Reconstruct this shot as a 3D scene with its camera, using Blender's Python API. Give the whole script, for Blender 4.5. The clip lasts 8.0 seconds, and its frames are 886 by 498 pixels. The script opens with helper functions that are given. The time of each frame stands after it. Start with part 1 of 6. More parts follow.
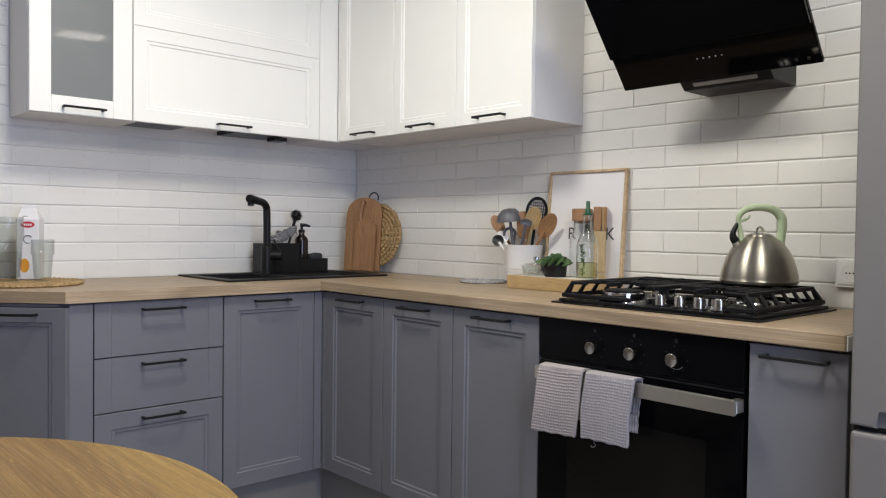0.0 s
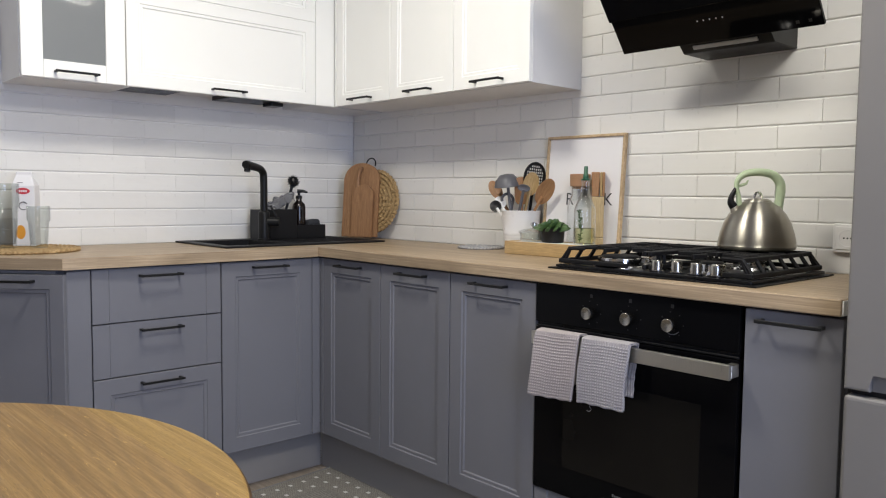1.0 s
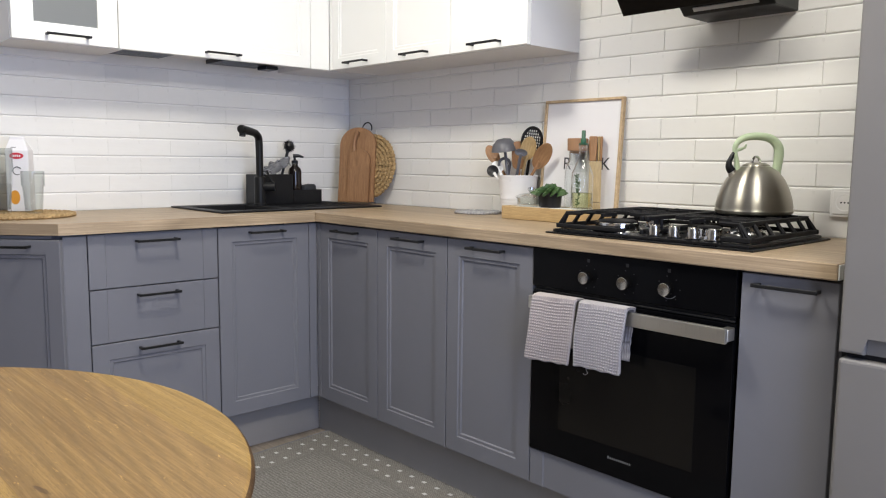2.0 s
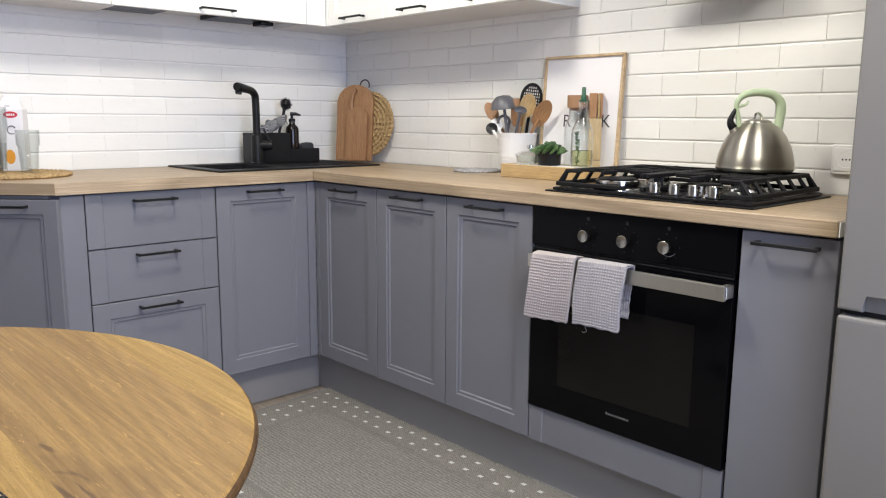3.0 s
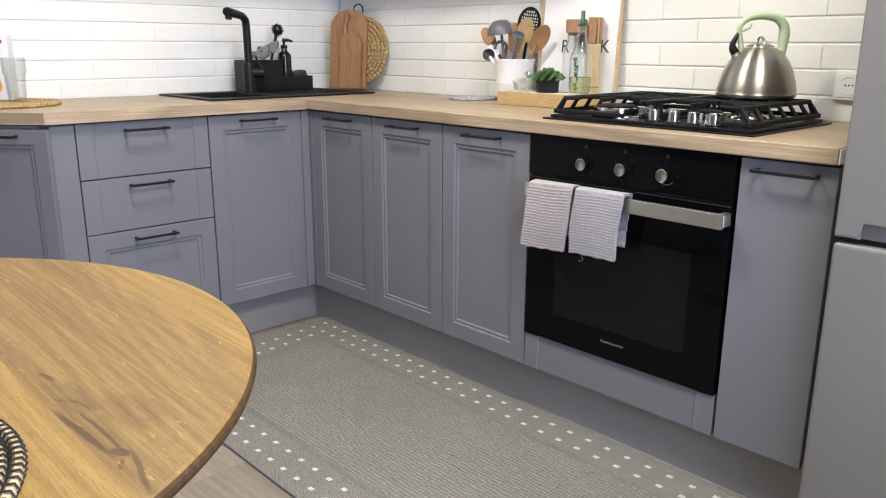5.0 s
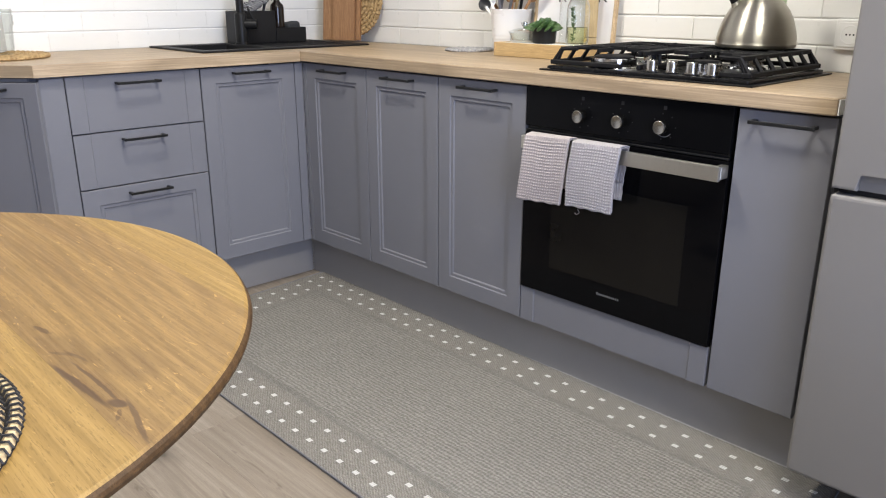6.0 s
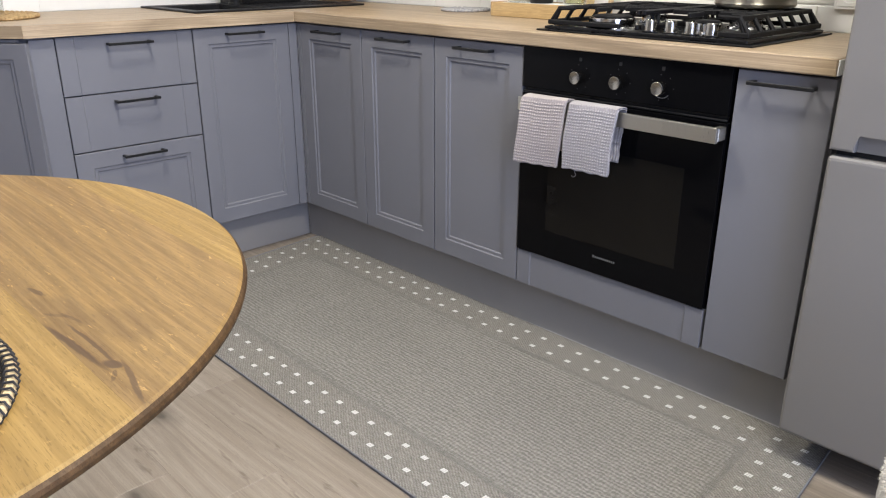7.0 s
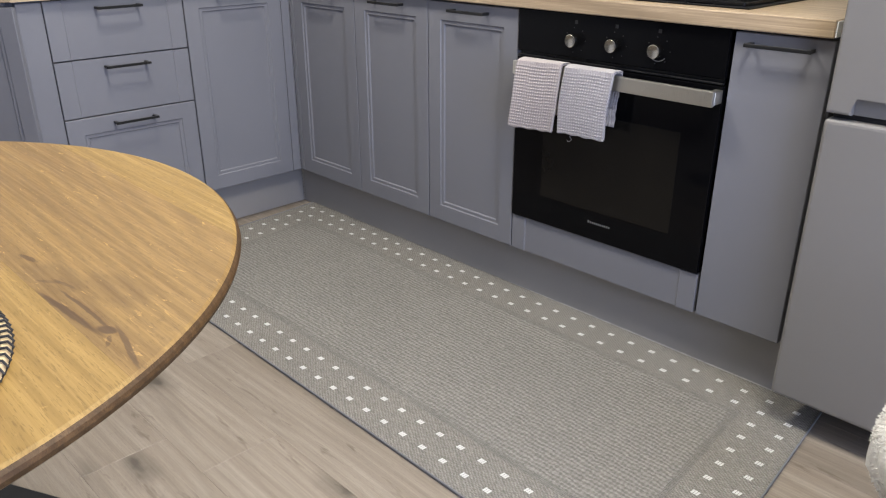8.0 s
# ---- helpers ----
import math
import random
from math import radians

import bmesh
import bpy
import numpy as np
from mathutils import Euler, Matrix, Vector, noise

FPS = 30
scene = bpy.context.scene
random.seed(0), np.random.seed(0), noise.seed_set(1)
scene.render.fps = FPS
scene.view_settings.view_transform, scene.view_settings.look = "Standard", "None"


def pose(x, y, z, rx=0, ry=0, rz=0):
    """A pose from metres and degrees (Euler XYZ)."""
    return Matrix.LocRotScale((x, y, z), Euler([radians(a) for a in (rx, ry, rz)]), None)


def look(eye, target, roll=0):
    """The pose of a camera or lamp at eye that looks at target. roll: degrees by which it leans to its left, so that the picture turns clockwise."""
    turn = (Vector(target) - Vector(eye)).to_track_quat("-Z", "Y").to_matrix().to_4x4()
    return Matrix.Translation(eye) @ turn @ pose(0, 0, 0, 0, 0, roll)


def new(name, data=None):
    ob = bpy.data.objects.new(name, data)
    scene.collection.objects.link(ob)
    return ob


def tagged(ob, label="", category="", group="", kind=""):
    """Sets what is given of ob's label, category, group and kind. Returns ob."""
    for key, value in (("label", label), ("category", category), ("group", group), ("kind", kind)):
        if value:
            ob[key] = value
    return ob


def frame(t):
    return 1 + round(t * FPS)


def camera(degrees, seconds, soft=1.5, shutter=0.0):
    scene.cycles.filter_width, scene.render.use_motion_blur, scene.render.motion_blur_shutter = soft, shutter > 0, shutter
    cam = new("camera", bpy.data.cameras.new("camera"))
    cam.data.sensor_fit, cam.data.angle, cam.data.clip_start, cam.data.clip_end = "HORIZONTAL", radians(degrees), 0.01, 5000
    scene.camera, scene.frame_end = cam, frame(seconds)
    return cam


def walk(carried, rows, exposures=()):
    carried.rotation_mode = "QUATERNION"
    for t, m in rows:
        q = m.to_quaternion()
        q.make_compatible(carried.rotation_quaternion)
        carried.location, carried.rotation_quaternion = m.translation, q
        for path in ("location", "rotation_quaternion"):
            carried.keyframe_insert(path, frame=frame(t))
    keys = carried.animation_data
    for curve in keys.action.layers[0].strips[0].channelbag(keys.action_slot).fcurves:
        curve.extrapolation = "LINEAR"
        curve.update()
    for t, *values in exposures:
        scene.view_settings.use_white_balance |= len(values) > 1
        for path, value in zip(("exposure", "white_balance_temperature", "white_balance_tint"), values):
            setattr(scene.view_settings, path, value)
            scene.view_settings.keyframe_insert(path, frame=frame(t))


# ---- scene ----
cam = camera(59.9, 8.0, soft=1.15)
PATH = [
    (0, (3.099, -2.266, 1.105), (1.629, -0.911, 1.0545), 0.7),
    (0.5, (3.101, -2.261, 1.105), (1.631, -0.907, 1.011), 0.6),
    (1, (3.1, -2.256, 1.104), (1.634, -0.902, 0.9655), 0.6),
    (1.5, (3.098, -2.258, 1.103), (1.639, -0.901, 0.9242), 0.6),
    (3, (3.09, -2.257, 1.101), (1.653, -0.906, 0.767), 0.4),
    (3.5, (3.087, -2.256, 1.1), (1.659, -0.908, 0.723), 0.3),
    (4, (3.087, -2.254, 1.099), (1.666, -0.911, 0.678), 0.3),
    (4.5, (3.085, -2.253, 1.098), (1.672, -0.915, 0.639), 0.3),
    (6, (3.082, -2.248, 1.092), (1.711, -0.932, 0.469), 0.1),
    (6.5, (3.081, -2.247, 1.089), (1.723, -0.938, 0.425), 0.1),
    (7, (3.082, -2.245, 1.088), (1.739, -0.945, 0.377), 0.1),
    (7.5, (3.08, -2.244, 1.085), (1.752, -0.95, 0.335), 0.0),
    (8, (3.08, -2.243, 1.084), (1.769, -0.956, 0.293), 0.0),
]

EYE_ROWS = [(t, look(eye, target, roll)) for t, eye, target, roll in PATH]
walk(cam, EYE_ROWS, exposures=[(0.0, -0.68), (1.5, -0.44), (3.5, 0.01), (4.5, 0.07), (6.0, 0.09), (8.0, 0.03)])

# ---- world and large lights ----
world = bpy.data.worlds.new("world")
scene.world = world
world.use_nodes = True
sky = world.node_tree.nodes.new("ShaderNodeTexSky")
sky.sky_type, sky.sun_disc = "NISHITA", False
sky.sun_elevation, sky.sun_rotation = radians(35), radians(200)
world.node_tree.links.new(sky.outputs[0], world.node_tree.nodes["Background"].inputs[0])
world.node_tree.nodes["Background"].inputs[1].default_value = 0.08


def area_lamp(name, m, width, height, watts, colour):
    data = bpy.data.lights.new(name, "AREA")
    data.shape, data.size, data.size_y, data.energy, data.color = "RECTANGLE", width, height, watts, colour
    ob = new(name, data)
    ob.matrix_world = m
    return ob


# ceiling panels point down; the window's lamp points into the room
area_lamp("panel_lamp", pose(1.38, -1.38, 2.475), 0.34, 0.34, 35, (1.0, 0.955, 0.86))
# unseen panel: x fits the wall cabinet's shadow edge, size and power are fill
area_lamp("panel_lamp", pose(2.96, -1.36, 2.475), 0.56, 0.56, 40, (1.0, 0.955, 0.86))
area_lamp("panel_lamp", pose(3.30, -0.40, 2.475), 0.26, 0.28, 21, (1.0, 0.955, 0.86))
area_lamp("window_daylight", look((4.55, -1.90, 1.28), (1.0, -1.5, 0.9)), 1.3, 1.8, 80, (0.54, 0.65, 1.0))

# ---- materials ----


def node_material(name, rough=0.5, metal=0.0, spec=0.5):
    mat = bpy.data.materials.new(name)
    mat.use_nodes = True
    b = mat.node_tree.nodes["Principled BSDF"]
    b.inputs["Roughness"].default_value, b.inputs["Metallic"].default_value = rough, metal
    b.inputs["Specular IOR Level"].default_value = spec
    return mat, mat.node_tree, b


def put(tree, kind, **inputs):
    n = tree.nodes.new(kind)
    for key, value in inputs.items():
        n.inputs[key.replace("_", " ")].default_value = value
    return n


def coords(tree, scale=(1, 1, 1), turn=(0, 0, 0), kind="Object"):
    tc = tree.nodes.new("ShaderNodeTexCoord")
    mp = tree.nodes.new("ShaderNodeMapping")
    mp.inputs["Scale"].default_value, mp.inputs["Rotation"].default_value = scale, turn
    tree.links.new(tc.outputs[kind], mp.inputs["Vector"])
    return mp.outputs[0]


def ramp(tree, fac, stops):
    r = tree.nodes.new("ShaderNodeValToRGB")
    while len(r.color_ramp.elements) < len(stops):
        r.color_ramp.elements.new(0.5)
    for e, (p, c) in zip(r.color_ramp.elements, stops):
        e.position, e.color = p, (*c, 1)
    tree.links.new(fac, r.inputs[0])
    return r.outputs[0]


def mix(tree, fac, a, b, mode="MIX"):
    m = tree.nodes.new("ShaderNodeMix")
    m.data_type, m.blend_type = "RGBA", mode
    for socket, value in ((m.inputs[0], fac), (m.inputs[6], a), (m.inputs[7], b)):
        if isinstance(value, (int, float)):
            socket.default_value = value
        elif isinstance(value, tuple):
            socket.default_value = (*value, 1)
        else:
            tree.links.new(value, socket)
    return m.outputs[2]


def relief(tree, b, height, strength, distance=0.001):
    n = put(tree, "ShaderNodeBump", Strength=strength, Distance=distance)
    tree.links.new(height, n.inputs["Height"])
    tree.links.new(n.outputs[0], b.inputs["Normal"])


def noise_out(tree, vector, scale, detail=4, rough=0.55, distort=0.0):
    n = put(tree, "ShaderNodeTexNoise", Scale=scale, Detail=detail, Roughness=rough, Distortion=distort)
    tree.links.new(vector, n.inputs["Vector"])
    return n.outputs[0]


def painted(name, colour, rough=0.45, spread=0.06, bump=0.12, fine=260):
    """Paint, plastic or enamel: a broad unevenness, fine relief, patchy gloss."""
    mat, tree, b = node_material(name, rough)
    v = coords(tree)
    broad = noise_out(tree, v, 2.3, 5)
    low = tuple(c * (1 - spread) for c in colour)
    high = tuple(min(1, c * (1 + spread)) for c in colour)
    tree.links.new(ramp(tree, broad, [(0.3, low), (0.7, high)]), b.inputs["Base Color"])
    grain = noise_out(tree, v, fine, 2)
    tree.links.new(ramp(tree, noise_out(tree, v, 9, 3), [(0.3, (rough * 0.85,) * 3), (0.7, (min(1, rough * 1.2),) * 3)]), b.inputs["Roughness"])
    relief(tree, b, grain, bump, 0.0006)
    return mat


def metal(name, colour, rough=0.25, brushed=(1, 1, 60)):
    mat, tree, b = node_material(name, rough, 1.0)
    v = coords(tree, brushed)
    streak = noise_out(tree, v, 30, 3)
    tree.links.new(ramp(tree, streak, [(0.3, tuple(c * 0.88 for c in colour)), (0.7, colour)]), b.inputs["Base Color"])
    tree.links.new(ramp(tree, streak, [(0.3, (rough * 0.8,) * 3), (0.7, (rough * 1.25,) * 3)]), b.inputs["Roughness"])
    relief(tree, b, streak, 0.08, 0.0005)
    return mat


def wood(name, dark, light, stretch=(1.0, 9.0, 9.0), rough=0.5, scale=6.0, piece=0.0, knots=(), rings=0.5):
    """Wood with the grain along the object's x when stretch is small there."""
    mat, tree, b = node_material(name, rough)
    tc = tree.nodes.new("ShaderNodeTexCoord")
    info = tree.nodes.new("ShaderNodeObjectInfo")
    shift = tree.nodes.new("ShaderNodeVectorMath")
    shift.operation = "MULTIPLY_ADD"
    tree.links.new(info.outputs["Random"], shift.inputs[0])
    shift.inputs[1].default_value = (17.0 * (piece > 0), 9.0 * (piece > 0), 5.0 * (piece > 0))
    tree.links.new(tc.outputs["Object"], shift.inputs[2])
    mp = put(tree, "ShaderNodeMapping", Scale=stretch)
    tree.links.new(shift.outputs[0], mp.inputs["Vector"])
    v = mp.outputs[0]
    broad = noise_out(tree, v, scale * 0.35, 4, 0.6, 1.1)
    fibre = noise_out(tree, v, scale * 4.0, 5, 0.7, 0.4)
    fine_map = put(tree, "ShaderNodeMapping", Scale=tuple(c * (1.0 if c == min(stretch) else 4.0) for c in stretch))
    tree.links.new(shift.outputs[0], fine_map.inputs["Vector"])
    fine = noise_out(tree, fine_map.outputs[0], scale * 3.0, 6, 0.75, 0.15)
    wave = put(tree, "ShaderNodeTexWave", Scale=scale * 0.30, Distortion=9.0, Detail=3.0, Detail_Scale=0.7, Detail_Roughness=0.6)
    wave.bands_direction = "Y"
    tree.links.new(v, wave.inputs["Vector"])
    base = ramp(tree, broad, [(0.25, dark), (0.75, light)])
    mid = tuple((a * 0.75 + c * 0.25) for a, c in zip(dark, light))
    base = mix(tree, ramp(tree, wave.outputs["Fac"], [(0.35, (rings,) * 3), (0.75, (0, 0, 0))]), base, mid)
    base = mix(tree, ramp(tree, fibre, [(0.40, (0.55,) * 3), (0.58, (0, 0, 0))]), base, tuple(c * 0.72 for c in dark))
    base = mix(tree, ramp(tree, fine, [(0.36, (0.5,) * 3), (0.56, (0, 0, 0))]), base, tuple(c * 0.66 for c in dark))
    base = mix(tree, ramp(tree, fine, [(0.55, (0, 0, 0)), (0.72, (0.45,) * 3)]), base, tuple(min(1, c * 1.18) for c in light))
    for (kx, ky, kz), (sx, sy), depth in knots:
        off = tree.nodes.new("ShaderNodeMapping")
        off.vector_type = "TEXTURE"
        off.inputs["Location"].default_value, off.inputs["Scale"].default_value = (kx, ky, kz), (sx, sy, 1.0)
        wob = tree.nodes.new("ShaderNodeVectorMath")
        wob.operation = "MULTIPLY_ADD"
        bend = put(tree, "ShaderNodeTexNoise", Scale=26.0, Detail=3.0)
        tree.links.new(tc.outputs["Object"], bend.inputs["Vector"])
        tree.links.new(bend.outputs["Color"], wob.inputs[0])
        wob.inputs[1].default_value = (0.035, 0.022, 0)
        tree.links.new(tc.outputs["Object"], wob.inputs[2])
        tree.links.new(wob.outputs[0], off.inputs["Vector"])
        ball = tree.nodes.new("ShaderNodeTexGradient")
        ball.gradient_type = "SPHERICAL"
        tree.links.new(off.outputs[0], ball.inputs["Vector"])
        base = mix(tree, ramp(tree, ball.outputs["Fac"], [(0.05, (0, 0, 0)), (0.55, (depth,) * 3)]), base, tuple(c * 0.30 for c in dark))
    if piece:
        tone = ramp(tree, info.outputs["Random"], [(0.0, (1 - piece,) * 3), (1.0, (1, 1, 1))])
        base = mix(tree, 1.0, base, tone, "MULTIPLY")
    tree.links.new(base, b.inputs["Base Color"])
    tree.links.new(ramp(tree, fibre, [(0.3, (rough * 1.2,) * 3), (0.7, (rough * 0.85,) * 3)]), b.inputs["Roughness"])
    relief(tree, b, fine, 0.14, 0.0008)
    return mat


def oak(name, dark, light, figure=9.0, contrast=0.5, pores=0.5, rough=0.4, piece=0.15, streaks=(), blotch=0.0, rays=0.0):
    """Sawn oak with its grain along x: nested figure lines, broad tone, fine pores and rays, and dark streaks given by place."""
    mat, tree, b = node_material(name, rough)
    tc = tree.nodes.new("ShaderNodeTexCoord")
    info = tree.nodes.new("ShaderNodeObjectInfo")
    shift = tree.nodes.new("ShaderNodeVectorMath")
    shift.operation = "MULTIPLY_ADD"
    tree.links.new(info.outputs["Random"], shift.inputs[0])
    shift.inputs[1].default_value = (17.0, 9.0, 5.0)
    tree.links.new(tc.outputs["Object"], shift.inputs[2])

    def scaled(scale):
        m = put(tree, "ShaderNodeMapping", Scale=scale)
        tree.links.new(shift.outputs[0], m.inputs["Vector"])
        return m.outputs[0]

    def math_node(kind, x, y, z=0.0):
        m = tree.nodes.new("ShaderNodeMath")
        m.operation = kind
        for socket, value in zip(m.inputs, (x, y, z)):
            if isinstance(value, float):
                socket.default_value = value
            else:
                tree.links.new(value, socket)
        return m.outputs[0]

    # growth rings: even lines across the board, bent into long nested arches by a slow swell
    split = tree.nodes.new("ShaderNodeSeparateXYZ")
    tree.links.new(shift.outputs[0], split.inputs[0])
    hills = noise_out(tree, scaled((1.1, 3.6, 3.6)), 1.2, 1, 0.4, 0.2)
    lines = math_node("PINGPONG", math_node("MULTIPLY_ADD", split.outputs[1], 38.0, math_node("MULTIPLY", hills, figure)), 0.5)
    broad = noise_out(tree, scaled((0.7, 13.0, 13.0)), 1.6, 3, 0.5)
    pore = noise_out(tree, scaled((70.0, 780.0, 780.0)), 1.0, 3, 0.6)
    thread = noise_out(tree, scaled((5.0, 260.0, 260.0)), 1.0, 4, 0.65)
    base = ramp(tree, broad, [(0.25, dark), (0.75, light)])
    base = mix(tree, ramp(tree, lines, [(0.0, (min(0.9, contrast * 1.5),) * 3), (0.42, (0, 0, 0))]), base, tuple(c * 0.78 for c in dark))
    base = mix(tree, ramp(tree, thread, [(0.36, (contrast,) * 3), (0.56, (0, 0, 0))]), base, tuple(c * 0.72 for c in dark))
    base = mix(tree, ramp(tree, thread, [(0.54, (0, 0, 0)), (0.68, (contrast * 0.7,) * 3)]), base, tuple(min(1, c * 1.22) for c in light))
    base = mix(tree, ramp(tree, pore, [(0.37, (pores,) * 3), (0.43, (0, 0, 0))]), base, tuple(c * 0.55 for c in dark))
    if rays:
        ray = noise_out(tree, scaled((38.0, 190.0, 190.0)), 1.0, 3, 0.65, 0.8)
        base = mix(tree, ramp(tree, ray, [(0.64, (0, 0, 0)), (0.72, (rays,) * 3)]), base, tuple(min(1, c * 1.35) for c in light))
    if blotch:
        spot = noise_out(tree, scaled((1.3, 8.0, 8.0)), 1.0, 5, 0.6, 0.5)
        base = mix(tree, ramp(tree, spot, [(0.52, (0, 0, 0)), (0.74, (blotch * 0.6,) * 3)]), base, tuple(c * 0.55 for c in dark))
        # sparse knots with a dark heart, and short dark flecks along the grain
        knot = put(tree, "ShaderNodeTexVoronoi", Scale=1.0, Randomness=1.0)
        knot.voronoi_dimensions = "2D"
        swirl = tree.nodes.new("ShaderNodeVectorMath")
        swirl.operation = "MULTIPLY_ADD"
        ripple = put(tree, "ShaderNodeTexNoise", Scale=9.0, Detail=4.0)
        tree.links.new(scaled((1, 1.6, 1)), ripple.inputs["Vector"])
        tree.links.new(ripple.outputs["Color"], swirl.inputs[0])
        swirl.inputs[1].default_value = (0.22, 0.32, 0.0)
        tree.links.new(scaled((2.0, 4.6, 0.0)), swirl.inputs[2])
        tree.links.new(swirl.outputs[0], knot.inputs["Vector"])
        base = mix(tree, ramp(tree, knot.outputs["Distance"], [(0.02, (blotch,) * 3), (0.06, (blotch * 0.55,) * 3), (0.20, (0, 0, 0))]), base, tuple(c * 0.32 for c in dark))
        fleck = noise_out(tree, scaled((9.0, 42.0, 42.0)), 1.0, 3, 0.6, 0.4)
        base = mix(tree, ramp(tree, fleck, [(0.62, (0, 0, 0)), (0.72, (blotch * 0.6,) * 3)]), base, (dark[0] * 0.42, dark[1] * 0.36, dark[2] * 0.32))
    bend = put(tree, "ShaderNodeTexNoise", Scale=34.0, Detail=3.0)
    tree.links.new(tc.outputs["Object"], bend.inputs["Vector"])
    for (kx, ky), (sx, sy), angle, depth in streaks:
        wob = tree.nodes.new("ShaderNodeVectorMath")
        wob.operation = "MULTIPLY_ADD"
        tree.links.new(bend.outputs["Color"], wob.inputs[0])
        wob.inputs[1].default_value = (0.012, 0.006, 0)
        tree.links.new(tc.outputs["Object"], wob.inputs[2])
        off = tree.nodes.new("ShaderNodeMapping")
        off.vector_type = "TEXTURE"
        off.inputs["Location"].default_value = (kx + 0.006, ky + 0.003, 0.75)
        off.inputs["Scale"].default_value, off.inputs["Rotation"].default_value = (sx, sy, 1.0), (0, 0, radians(angle))
        tree.links.new(wob.outputs[0], off.inputs["Vector"])
        ball = tree.nodes.new("ShaderNodeTexGradient")
        ball.gradient_type = "SPHERICAL"
        tree.links.new(off.outputs[0], ball.inputs["Vector"])
        base = mix(tree, ramp(tree, ball.outputs["Fac"], [(0.03, (0, 0, 0)), (0.36, (depth,) * 3)]), base, (dark[0] * 0.36, dark[1] * 0.31, dark[2] * 0.34))
    if piece:
        tone = ramp(tree, info.outputs["Random"], [(0.0, (1 - piece,) * 3), (1.0, (1, 1, 1))])
        base = mix(tree, 1.0, base, tone, "MULTIPLY")
    tree.links.new(base, b.inputs["Base Color"])
    tree.links.new(ramp(tree, thread, [(0.3, (rough * 1.15,) * 3), (0.7, (rough * 0.88,) * 3)]), b.inputs["Roughness"])
    relief(tree, b, pore, 0.10, 0.0006)
    return mat


def glass(name, colour=(0.97, 0.98, 0.98), gloss=0.9, rim=0.80):
    """Thin clear walls: light passes with a slight tint, and the surface shines more at grazing angles."""
    mat = bpy.data.materials.new(name)
    mat.use_nodes = True
    tree = mat.node_tree
    tree.nodes.remove(tree.nodes["Principled BSDF"])
    clear = put(tree, "ShaderNodeBsdfTransparent", Color=(*colour, 1))
    shine = put(tree, "ShaderNodeBsdfGlossy", Color=(gloss, gloss, gloss, 1), Roughness=0.03)
    edge = put(tree, "ShaderNodeLayerWeight", Blend=0.5)
    rise = tree.nodes.new("ShaderNodeMath")
    rise.operation, rise.inputs[1].default_value = "POWER", 2.2
    tree.links.new(edge.outputs["Facing"], rise.inputs[0])
    level = tree.nodes.new("ShaderNodeMath")
    level.operation, level.inputs[1].default_value, level.inputs[2].default_value = "MULTIPLY_ADD", rim, 0.030
    tree.links.new(rise.outputs[0], level.inputs[0])
    both = tree.nodes.new("ShaderNodeMixShader")
    tree.links.new(level.outputs[0], both.inputs[0])
    tree.links.new(clear.outputs[0], both.inputs[1])
    tree.links.new(shine.outputs[0], both.inputs[2])
    tree.links.new(both.outputs[0], tree.nodes["Material Output"].inputs["Surface"])
    return mat


GREY = painted("grey_blue_cabinet_paint", (0.161, 0.162, 0.179), 0.42, 0.03, 0.10)
# lighter than the cabinet grey to offset too little light at the toe-kick
PLINTH = painted("lightened_plinth_grey", (0.262, 0.250, 0.241), 0.40, 0.05, 0.10)
WHITE = painted("white_cabinet_paint", (0.92, 0.915, 0.865), 0.38, 0.02, 0.08)
CARCASS = painted("white_carcass_board", (0.74, 0.73, 0.72), 0.5, 0.03, 0.1)
BLACK_METAL = painted("black_handle_metal", (0.012, 0.012, 0.012), 0.38, 0.15, 0.1)
BLACK_GLASS = painted("black_oven_glass", (0.003, 0.003, 0.0035), 0.045, 0.1, 0.0)
BLACK_GLASS.node_tree.nodes["Principled BSDF"].inputs["Specular IOR Level"].default_value = 0.08
BLACK_ENAMEL = painted("black_enamel", (0.006, 0.006, 0.007), 0.28, 0.2, 0.15)
CAST_IRON = painted("black_cast_iron", (0.006, 0.006, 0.007), 0.55, 0.2, 0.35)
for dull in (BLACK_METAL, CAST_IRON, BLACK_ENAMEL):
    dull.node_tree.nodes["Principled BSDF"].inputs["Specular IOR Level"].default_value = 0.20
STEEL = metal("brushed_steel", (0.52, 0.50, 0.46), 0.30)
KETTLE_STEEL = metal("brushed_kettle_steel", (0.43, 0.405, 0.345), 0.36, (1, 1, 120))
kettle_tree = KETTLE_STEEL.node_tree
kettle_tangent = kettle_tree.nodes.new("ShaderNodeTangent")
kettle_tangent.direction_type, kettle_tangent.axis = "RADIAL", "Z"
kettle_tree.nodes["Principled BSDF"].inputs["Anisotropic"].default_value = 0.9
kettle_tree.nodes["Principled BSDF"].inputs["Anisotropic Rotation"].default_value = 0.25
kettle_tree.links.new(kettle_tangent.outputs[0], kettle_tree.nodes["Principled BSDF"].inputs["Tangent"])
FRIDGE_STEEL = painted("grey_fridge_enamel", (0.179, 0.169, 0.158), 0.36, 0.03, 0.12, 420)
CHROME = metal("polished_chrome", (0.75, 0.75, 0.75), 0.10)
FAR_PAINT = painted("warm_grey_wall_paint", (0.27, 0.258, 0.242), 0.75, 0.04, 0.25)
CEILING = painted("white_ceiling_paint", (0.82, 0.82, 0.81), 0.8, 0.02, 0.2)
GROUT = painted("white_grout", (0.86, 0.85, 0.83), 0.85, 0.06, 0.4)
